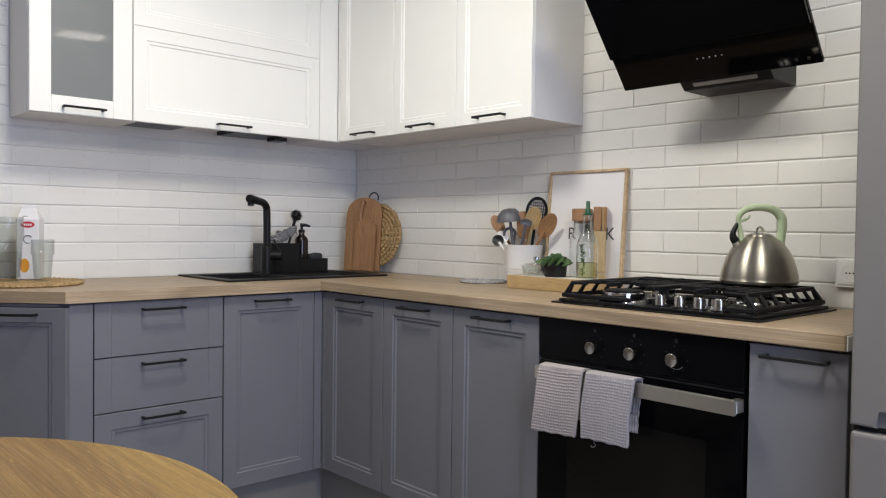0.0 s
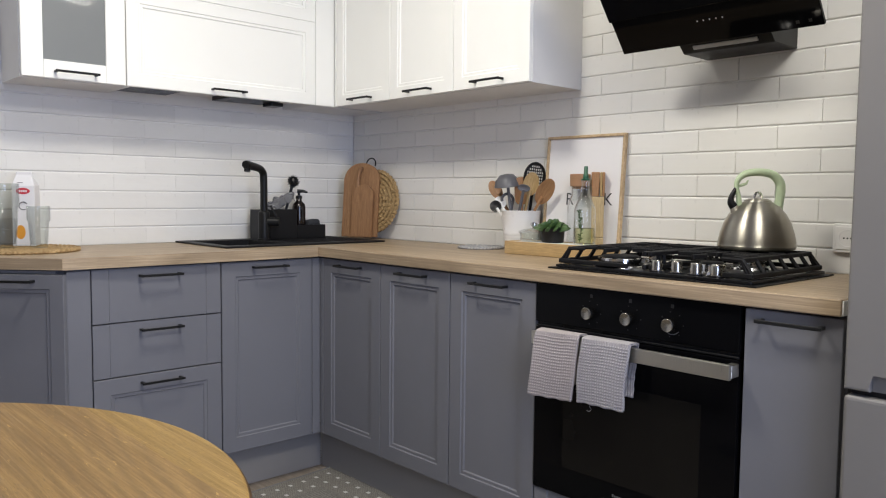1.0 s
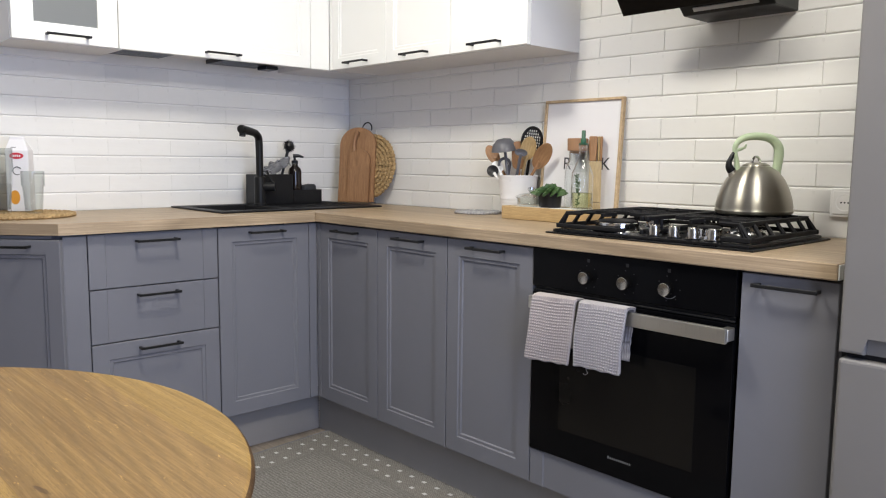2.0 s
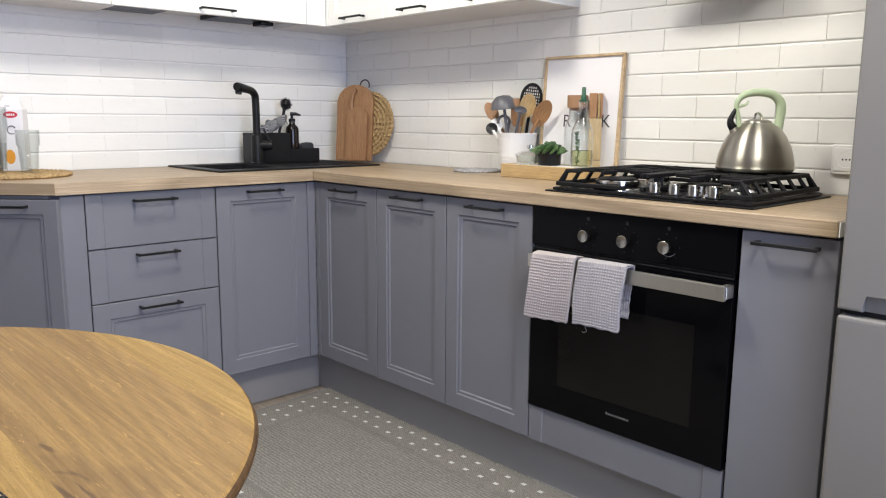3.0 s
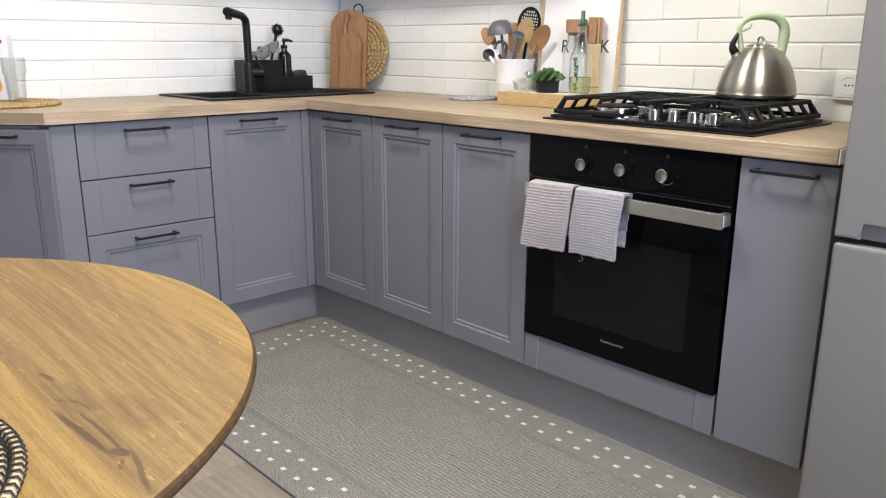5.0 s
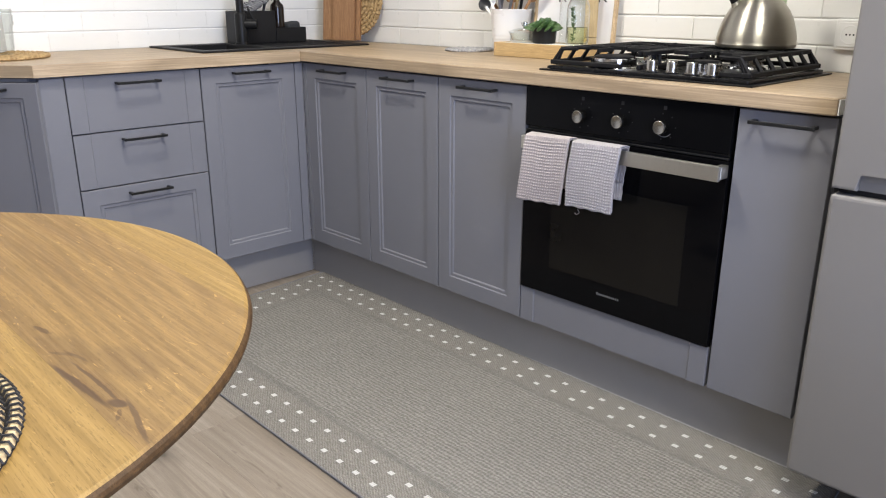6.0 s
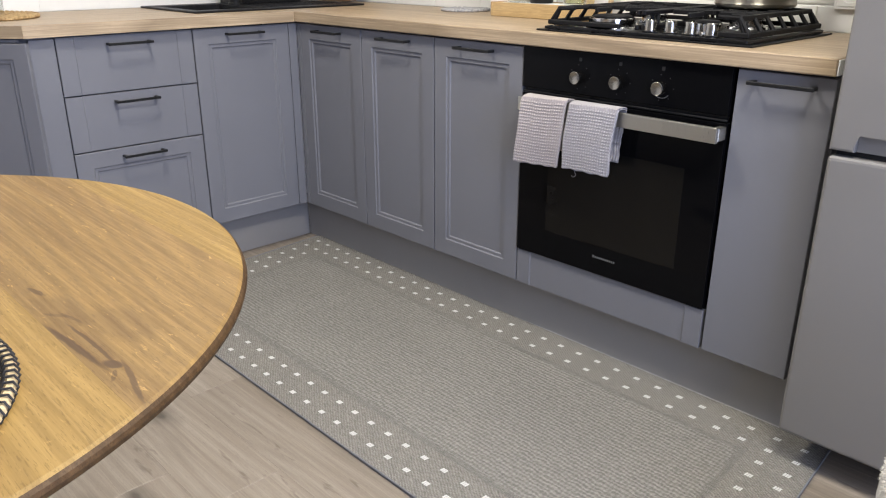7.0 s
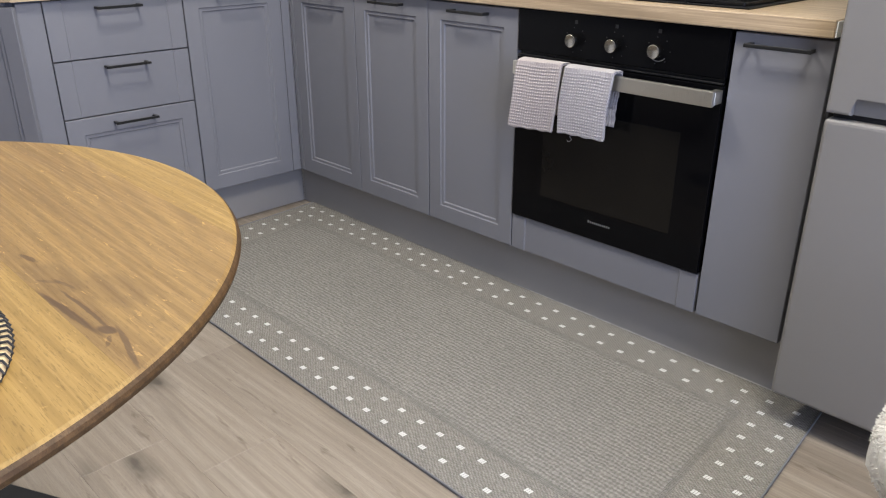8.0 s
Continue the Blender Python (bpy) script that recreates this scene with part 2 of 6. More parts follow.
OAK_LAMINATE = oak("light_oak_laminate", (0.300, 0.218, 0.134), (0.520, 0.398, 0.264), 5.0, 0.50, 0.16, 0.42, 0.0)
TABLE_OAK = oak("oiled_oak", (0.180, 0.099, 0.027), (0.332, 0.203, 0.062), 11.0, 0.36, 0.46, 0.46, 0.12,
                (((2.387, -2.050), (0.074, 0.0042), 4, 0.90), ((2.392, -2.036), (0.066, 0.0026), 2, 0.80), ((2.446, -2.037), (0.014, 0.0075), 18, 0.90), ((2.466, -2.045), (0.012, 0.0028), -30, 0.60),
                 ((2.488, -2.037), (0.050, 0.0034), -12, 0.75), ((2.233, -2.034), (0.022, 0.0042), 12, 0.75), ((2.310, -2.038), (0.020, 0.0035), 35, 0.45), ((2.325, -2.030), (0.026, 0.0028), 10, 0.50),
                 ((2.385, -2.043), (0.085, 0.017), 4, 0.32), ((2.372, -1.999), (0.060, 0.030), 5, 0.28), ((2.300, -2.030), (0.060, 0.024), 6, 0.30)), 0.0, 0.85)
PALE_OAK = oak("pale_oiled_oak", (0.215, 0.129, 0.037), (0.356, 0.227, 0.072), 5.0, 0.32, 0.50, 0.48, 0.12, (), 0.0, 0.4)
PALE_OAK.node_tree.nodes["Principled BSDF"].inputs["Specular IOR Level"].default_value = 0.2
TABLE_OAK.node_tree.nodes["Principled BSDF"].inputs["Specular IOR Level"].default_value = 0.3
# dark end grain, with the shade of the rim's unlit side added to its colour
SHADED_END_GRAIN = oak("shaded_oak_end_grain", (0.058, 0.030, 0.011), (0.098, 0.053, 0.021), 14.0, 0.5, 0.6, 0.5, 0.1)
SHADED_END_GRAIN.node_tree.nodes["Principled BSDF"].inputs["Specular IOR Level"].default_value = 0.2
FLOOR_WOOD = oak("greyish_laminate_floor", (0.212, 0.171, 0.128), (0.338, 0.288, 0.230), 6.0, 0.22, 0.25, 0.42, 0.08, (), 0.9)


def brick_material():
    mat, tree, b = node_material("white_glazed_brick_tile", 0.22)
    info = tree.nodes.new("ShaderNodeObjectInfo")
    v = coords(tree, (1, 1, 1))
    tone = ramp(tree, info.outputs["Random"], [(0.0, (0.76, 0.75, 0.715)), (1.0, (0.81, 0.80, 0.765))])
    cloud = ramp(tree, noise_out(tree, v, 30, 4), [(0.3, (0.988, 0.988, 0.987)), (0.7, (1, 1, 1))])
    tree.links.new(mix(tree, 1.0, tone, cloud, "MULTIPLY"), b.inputs["Base Color"])
    tree.links.new(ramp(tree, noise_out(tree, v, 22, 3), [(0.3, (0.27,) * 3), (0.7, (0.33,) * 3)]), b.inputs["Roughness"])
    info_shift = tree.nodes.new("ShaderNodeVectorMath")
    info_shift.operation = "MULTIPLY_ADD"
    tree.links.new(info.outputs["Random"], info_shift.inputs[0])
    info_shift.inputs[1].default_value = (31.0, 17.0, 23.0)
    tree.links.new(coords(tree, (0.45, 1, 1)), info_shift.inputs[2])
    relief(tree, b, noise_out(tree, info_shift.outputs[0], 30, 3, 0.5), 0.24, 0.0030)
    return mat


BRICK = brick_material()

# ---- shared builders ----


def part(name, bm, material, parent=None, label="", smooth=False):
    me = bpy.data.meshes.new(name)
    bmesh.ops.recalc_face_normals(bm, faces=bm.faces)
    bm.to_mesh(me)
    bm.free()
    me.materials.append(material)
    if smooth:
        me.polygons.foreach_set("use_smooth", [True] * len(me.polygons))
        me.set_sharp_from_angle(angle=radians(38))
        me.update()
    ob = new(name, me)
    ob.parent = parent
    if label:
        tagged(ob, label)
    return ob


def thing(name, m, label, category, group="", kind=""):
    ob = new(name)
    ob.empty_display_size = 0.05
    ob.matrix_world = m
    return tagged(ob, label, category, group, kind)


def add_box(bm, x0, x1, y0, y1, z0, z1, bevel=0.0, segments=2):
    made = bmesh.ops.create_cube(bm, size=1.0, matrix=Matrix.LocRotScale(((x0 + x1) / 2, (y0 + y1) / 2, (z0 + z1) / 2), None, (x1 - x0, y1 - y0, z1 - z0)))
    if bevel:
        edges = list({e for v in made["verts"] for e in v.link_edges})
        bmesh.ops.bevel(bm, geom=edges, offset=bevel, segments=segments, affect="EDGES", profile=0.5)
    return bm


def box(x0, x1, y0, y1, z0, z1, bevel=0.0, segments=2):
    return add_box(bmesh.new(), x0, x1, y0, y1, z0, z1, bevel, segments)


def add_lathe(bm, profile, steps=32, at=(0, 0, 0), turn=None):
    """Turns a profile of (radius, height) round z; open ends at radius 0 are closed to a point."""
    m = Matrix.Translation(at) @ (turn.to_4x4() if turn else Matrix())
    rings = []
    for r, z in profile:
        if r < 1e-6:
            rings.append([bm.verts.new(m @ Vector((0, 0, z)))])
        else:
            rings.append([bm.verts.new(m @ Vector((r * math.cos(2 * math.pi * k / steps), r * math.sin(2 * math.pi * k / steps), z))) for k in range(steps)])
    for a, b in zip(rings, rings[1:]):
        for k in range(steps):
            j = (k + 1) % steps
            if len(a) == 1 and len(b) == 1:
                continue
            if len(a) == 1:
                bm.faces.new((a[0], b[k], b[j]))
            elif len(b) == 1:
                bm.faces.new((a[k], a[j], b[0]))
            else:
                bm.faces.new((a[k], a[j], b[j], b[k]))
    return bm


def lathe(profile, steps=32, at=(0, 0, 0), turn=None):
    return add_lathe(bmesh.new(), profile, steps, at, turn)


def add_tube(bm, points, radius, sides=8, closed=False, flat=1.0):
    """A round bar along points; radius may be one number or one for each point."""
    pts = [Vector(p) for p in points]
    radii = radius if isinstance(radius, (list, tuple)) else [radius] * len(pts)
    rings, up = [], None
    for i, p in enumerate(pts):
        a, b = (pts[i - 1], pts[(i + 1) % len(pts)]) if closed else (pts[max(i - 1, 0)], pts[min(i + 1, len(pts) - 1)])
        d = (b - a).normalized()
        if up is None:
            up = d.orthogonal().normalized()
        up = (up - d * up.dot(d)).normalized()
        side = d.cross(up)
        rings.append([bm.verts.new(p + radii[i] * (math.cos(2 * math.pi * k / sides) * up + flat * math.sin(2 * math.pi * k / sides) * side)) for k in range(sides)])
    pairs = list(zip(rings, rings[1:])) + ([(rings[-1], rings[0])] if closed else [])
    for a, b in pairs:
        for k in range(sides):
            j = (k + 1) % sides
            bm.faces.new((a[k], a[j], b[j], b[k]))
    if not closed:
        bm.faces.new(rings[0][::-1])
        bm.faces.new(rings[-1])
    return bm


def tube(points, radius, sides=8, closed=False, flat=1.0):
    return add_tube(bmesh.new(), points, radius, sides, closed, flat)


def smooth_path(points, steps=4):
    """More points on a smooth line through the given ones."""
    p = [Vector(q) for q in points]
    p = [2 * p[0] - p[1], *p, 2 * p[-1] - p[-2]]
    out = []
    for a, b, c, d in zip(p, p[1:], p[2:], p[3:]):
        for k in range(steps):
            t = k / steps
            out.append(0.5 * (2 * b + (c - a) * t + (2 * a - 5 * b + 4 * c - d) * t * t + (3 * b - a - 3 * c + d) * t ** 3))
    return out + [p[-2]]


def smooth_sizes(sizes, steps=4):
    return [a + (b - a) * k / steps for a, b in zip(sizes, sizes[1:]) for k in range(steps)] + [sizes[-1]]


def arc(centre, radius, start, end, steps, u=(1, 0, 0), v=(0, 0, 1)):
    c, u, v = Vector(centre), Vector(u), Vector(v)
    return [c + radius * (math.cos(radians(start + (end - start) * k / steps)) * u + math.sin(radians(start + (end - start) * k / steps)) * v) for k in range(steps + 1)]


def add_stepped_panel(bm, x0, x1, z0, z1, back, steps):
    """A slab in the plane y = back whose front is a row of nested rectangles: (inset, y)."""
    rings = [[bm.verts.new(p) for p in ((x0, back, z0), (x1, back, z0), (x1, back, z1), (x0, back, z1))]]
    for inset, y in steps:
        rings.append([bm.verts.new(p) for p in ((x0 + inset, y, z0 + inset), (x1 - inset, y, z0 + inset), (x1 - inset, y, z1 - inset), (x0 + inset, y, z1 - inset))])
    for a, b in zip(rings, rings[1:]):
        for k in range(4):
            bm.faces.new((a[k], a[(k + 1) % 4], b[(k + 1) % 4], b[k]))
    bm.faces.new(rings[0][::-1])
    bm.faces.new(rings[-1])
    return bm


def framed_front(x0, x1, z0, z1, back, rail=0.052, thick=0.018):
    """A milled front: a flat rail, a step, a narrow flat, a second step and the sunk middle."""
    f = back - thick
    return add_stepped_panel(bmesh.new(), x0, x1, z0, z1, back,
                             [(0.0, f + 0.0015), (0.0015, f), (rail, f), (rail + 0.003, f + 0.0035), (rail + 0.012, f + 0.0035), (rail + 0.0155, f + 0.0075)])


def grooved_front(x0, x1, z0, z1, back, rail=0.052, thick=0.018):
    """A drawer front whose sunk middle runs through from top to bottom."""
    f = back - thick
    bm = bmesh.new()
    profile = [(x0, back), (x0, f + 0.0015), (x0 + 0.0015, f), (x0 + rail, f), (x0 + rail + 0.003, f + 0.003),
               (x1 - rail - 0.003, f + 0.003), (x1 - rail, f), (x1 - 0.0015, f), (x1, f + 0.0015), (x1, back)]
    low, high = [[bm.verts.new((x, y, z)) for x, y in profile] for z in (z0, z1)]
    for k in range(len(profile)):
        j = (k + 1) % len(profile)
        bm.faces.new((low[k], low[j], high[j], high[k]))
    bm.faces.new(low[::-1])
    bm.faces.new(high)
    return bm


def bar_handle(x, z, front, parent, length=0.145):
    """A black bar on two posts, centred on x, before the plane y = front."""
    bm = bmesh.new()
    add_box(bm, x - length / 2, x + length / 2, front - 0.031, front - 0.025, z - 0.004, z + 0.004, 0.0012, 1)
    for s in (-1, 1):
        px = x + s * (length / 2 - 0.007)
        add_box(bm, px - 0.0045, px + 0.0045, front - 0.027, front, z - 0.0038, z + 0.0038, 0.001, 1)
    return part("handle", bm, BLACK_METAL, parent, "slim black metal bar handle")


# ---- structure ----
SIDE_X, BACK_Y, CEIL_Z = 4.4, -4.2, 2.5


def structure(name, bm, material, label):
    return tagged(part(name, bm, material), label, name.split("_")[0], kind="structure")


structure("floor", box(-0.15, SIDE_X + 0.3, BACK_Y - 0.15, 0.15, -0.12, -0.010), GROUT, "level screed floor under the laminate planks")
structure("ceiling", box(-0.15, SIDE_X + 0.3, BACK_Y - 0.15, 0.15, CEIL_Z, CEIL_Z + 0.12), CEILING, "plain white painted ceiling")
wall_north = structure("wall_north", box(-0.15, SIDE_X + 0.15, 0.0, 0.15, -0.01, CEIL_Z), GROUT, "wall of white brick tiles behind the hob")
wall_west = structure("wall_west", box(-0.15, 0.0, BACK_Y, 0.0, -0.01, CEIL_Z), GROUT, "wall of white brick tiles behind the sink")
structure("wall_south", box(-0.15, SIDE_X + 0.15, BACK_Y - 0.15, BACK_Y, -0.01, CEIL_Z), FAR_PAINT, "plain warm grey painted wall")
WIN_Y0, WIN_Y1, WIN_Z0, WIN_Z1 = -2.60, -1.20, 0.28, 2.25
east = bmesh.new()
add_box(east, SIDE_X, SIDE_X + 0.15, BACK_Y, WIN_Y0, -0.01, CEIL_Z)
add_box(east, SIDE_X, SIDE_X + 0.15, WIN_Y1, 0.0, -0.01, CEIL_Z)
add_box(east, SIDE_X, SIDE_X + 0.15, WIN_Y0, WIN_Y1, -0.01, WIN_Z0)
add_box(east, SIDE_X, SIDE_X + 0.15, WIN_Y0, WIN_Y1, WIN_Z1, CEIL_Z)
structure("wall_east", east, FAR_PAINT, "warm grey painted wall with a window opening")
window = thing("window_1", pose(SIDE_X + 0.07, 0, 0), "white framed window letting in daylight", "window", kind="structure")
for y0, y1, z0, z1 in ((WIN_Y0, WIN_Y1, WIN_Z0, WIN_Z0 + 0.06), (WIN_Y0, WIN_Y1, WIN_Z1 - 0.06, WIN_Z1), (WIN_Y0, WIN_Y0 + 0.06, WIN_Z0 + 0.06, WIN_Z1 - 0.06),
                       (WIN_Y1 - 0.06, WIN_Y1, WIN_Z0 + 0.06, WIN_Z1 - 0.06), (-1.935, -1.865, WIN_Z0 + 0.06, WIN_Z1 - 0.06)):
    part("window_frame", box(-0.03, 0.03, y0, y1, z0, z1, 0.004), WHITE, window)
part("window_sill", box(-0.22, -0.035, WIN_Y0 - 0.05, WIN_Y1 + 0.05, WIN_Z0 - 0.03, WIN_Z0, 0.006), WHITE, window)


def emitter(name, colour, strength):
    mat, tree, b = node_material(name, 0.5)
    b.inputs["Emission Color"].default_value, b.inputs["Emission Strength"].default_value = (*colour, 1), strength
    return mat


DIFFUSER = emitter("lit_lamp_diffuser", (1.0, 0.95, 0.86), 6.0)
# the second fixture is unseen and put there for the fill lamp
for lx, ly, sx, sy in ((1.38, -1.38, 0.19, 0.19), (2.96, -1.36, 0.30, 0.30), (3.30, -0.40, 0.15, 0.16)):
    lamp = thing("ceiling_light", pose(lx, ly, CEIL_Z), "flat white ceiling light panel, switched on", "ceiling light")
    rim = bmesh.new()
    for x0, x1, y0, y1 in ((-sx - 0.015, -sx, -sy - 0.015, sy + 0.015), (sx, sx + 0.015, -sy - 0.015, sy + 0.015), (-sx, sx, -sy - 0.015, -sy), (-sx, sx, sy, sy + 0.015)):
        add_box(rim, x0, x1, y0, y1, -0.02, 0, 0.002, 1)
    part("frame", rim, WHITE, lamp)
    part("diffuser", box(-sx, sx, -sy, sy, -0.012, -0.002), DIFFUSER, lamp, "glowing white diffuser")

# ---- worktop and base units ----
TOP, UNDER, KICK = 0.900, 0.864, 0.165
WORK_END, CUT_Y = 2.508, -1.524


def worktop():
    top = thing("worktop", pose(0, 0, 0), "light oak laminate worktop running round the kitchen corner", "worktop")
    bm = bmesh.new()
    runs = ([(0.012, -0.886), (0.012, -2.10), (0.600, CUT_Y), (0.600, -0.886)], [(0.420, -0.624), (0.420, -0.886), (0.600, -0.886), (0.600, -0.624)],
            [(0.012, -0.624), (0.012, -0.886), (0.100, -0.886), (0.100, -0.624)], [(0.012, -0.602), (0.012, -0.624), (0.600, -0.624), (0.600, -0.602)])
    for run in runs:
        low, high = [[bm.verts.new((x, y, z)) for x, y in run] for z in (UNDER, TOP)]
        for k in range(4):
            bm.faces.new((low[k], low[(k + 1) % 4], high[(k + 1) % 4], high[k]))
        bm.faces.new(low[::-1])
        bm.faces.new(high)
    # its grain follows the run towards the room
    turned = Matrix.Rotation(radians(-90), 4, "Z")
    bm.transform(turned)
    ob = part("worktop_leg", bm, OAK_LAMINATE, top)
    ob.matrix_local = Matrix.Rotation(radians(90), 4, "Z")
    part("worktop_run", box(0.012, WORK_END, -0.600, -0.012, UNDER, TOP, 0.003), OAK_LAMINATE, top)
    band = part("edge_band", box(0.0, 0.826, 0.0, 0.0022, UNDER + 0.001, TOP - 0.0015), OAK_LAMINATE, top)
    band.matrix_local = pose(0.600, CUT_Y - 0.0005, 0, 0, 0, math.degrees(math.atan2(-2.10 - CUT_Y, 0.012 - 0.600)))
    part("end_strip", box(WORK_END + 0.0005, WORK_END + 0.003, -0.597, -0.014, UNDER + 0.002, TOP - 0.003), WHITE, top, "pale edge strip on the worktop's end")


worktop()
FRONT = -0.564  # backs of the fronts, before the carcass


def base_unit(m, w, label, kind, body_top=UNDER - 0.002):
    """A unit of width w: the local x runs along its front, which faces -y."""
    unit = thing("base_cabinet", m, label, "cabinet", "grey base cabinets")
    part("body", box(0.001, w - 0.001, FRONT + 0.016, -0.02, KICK, body_top), GREY, unit)
    g = 0.0018
    if kind == "door":
        door = part("door", framed_front(g, w - g, KICK, 0.858, FRONT), GREY, unit)
        bar_handle(w / 2, 0.837, FRONT - 0.018, door)
    elif kind == "drawers":
        for z0, z1, make in ((0.6843, 0.858, grooved_front), (0.5063, 0.6797, grooved_front), (KICK, 0.5017, framed_front)):
            front = part("drawer_front", make(g, w - g, z0, z1, FRONT), GREY, unit)
            bar_handle(w / 2, z1 - 0.026, FRONT - 0.018, front)
    elif kind == "plain":
        door = part("door", add_stepped_panel(bmesh.new(), g, w - g, KICK, 0.858, FRONT, [(0, FRONT - 0.0165), (0.0015, FRONT - 0.018)]), GREY, unit)
        bar_handle(w / 2, 0.835, FRONT - 0.018, door, 0.143)
    return unit


SINK = Matrix.Rotation(radians(90), 4, "Z")
D0, D1, D2, D3, OVEN_X1 = 0.604, 0.963, 1.322, 1.683, 2.292
for x0, x1 in ((D0, D1), (D1, D2), (D2, D3)):
    base_unit(pose(x0, 0, 0), x1 - x0, "grey blue base cabinet with a milled frame door", "door")
base_unit(pose(OVEN_X1 + 0.004, 0, 0), 2.510 - OVEN_X1 - 0.004, "narrow grey base cabinet with a plain front beside the fridge", "plain")
base_unit(Matrix.Translation((0, -0.996, 0)) @ SINK, 0.378, "grey blue sink cabinet with a milled frame door", "door", 0.70)
base_unit(Matrix.Translation((0, -1.437, 0)) @ SINK, 0.440, "grey blue base cabinet with three drawers", "drawers")

# corner filler strips where the two runs meet
filler = thing("corner_filler", pose(0, 0, 0), "grey filler strips closing the inner cabinet corner", "filler")
part("strip", box(0.566, 0.582, -0.6172, -0.5825, KICK, 0.858, 0.001, 1), GREY, filler)
part("strip", box(0.5825, 0.6045, -0.582, -0.566, KICK, 0.858, 0.001, 1), GREY, filler)

# end unit with a slanted door
end_unit = thing("corner_end_cabinet", pose(0, 0, 0), "grey end cabinet with a slanted milled frame door", "cabinet", "grey base cabinets")
bm = bmesh.new()
plan = [(0.03, -1.439), (0.03, -2.03), (0.566, -1.507), (0.566, -1.439)]
low, high = [[bm.verts.new((x, y, z)) for x, y in plan] for z in (KICK, UNDER - 0.002)]
for k in range(4):
    bm.faces.new((low[k], low[(k + 1) % 4], high[(k + 1) % 4], high[k]))
bm.faces.new(low[::-1])
bm.faces.new(high)
part("body", bm, GREY, end_unit)
part("post", box(0.567, 0.583, -1.510, -1.4385, KICK, 0.858, 0.002), GREY, end_unit)
slant = math.degrees(math.atan2(0.523, 0.536))
door = part("door", framed_front(0.0, 0.714, KICK, 0.850, 0.0, 0.044), GREY, end_unit)
door.matrix_local = pose(0.078, -2.010, 0, 0, 0, slant)
bar_handle(0.556, 0.830, -0.018, door)
part("top_rail", box(0.0, 0.70, -0.012, 0.0, 0.853, 0.861), GREY, end_unit).matrix_local = pose(0.065, -2.018, 0, 0, 0, slant)

# plinths
plinth = thing("plinth", pose(0, 0, 0), "grey plinth boards under the base cabinets", "plinth")
part("board", box(0.5065, 2.510, -0.525, -0.509, 0.0, KICK - 0.003, 0.001, 1), PLINTH, plinth)
part("board", box(0.487, 0.503, -1.50, -0.527, 0.0, KICK - 0.003, 0.001, 1), PLINTH, plinth)
part("corner_connector", box(0.489, 0.506, -0.5265, -0.511, 0.0, KICK - 0.003, 0.003), STEEL, plinth, "satin metal corner strip")

# ---- wall units ----
UP0, UP1, UPX, UPY = 1.487, 2.20, 0.250, 0.287


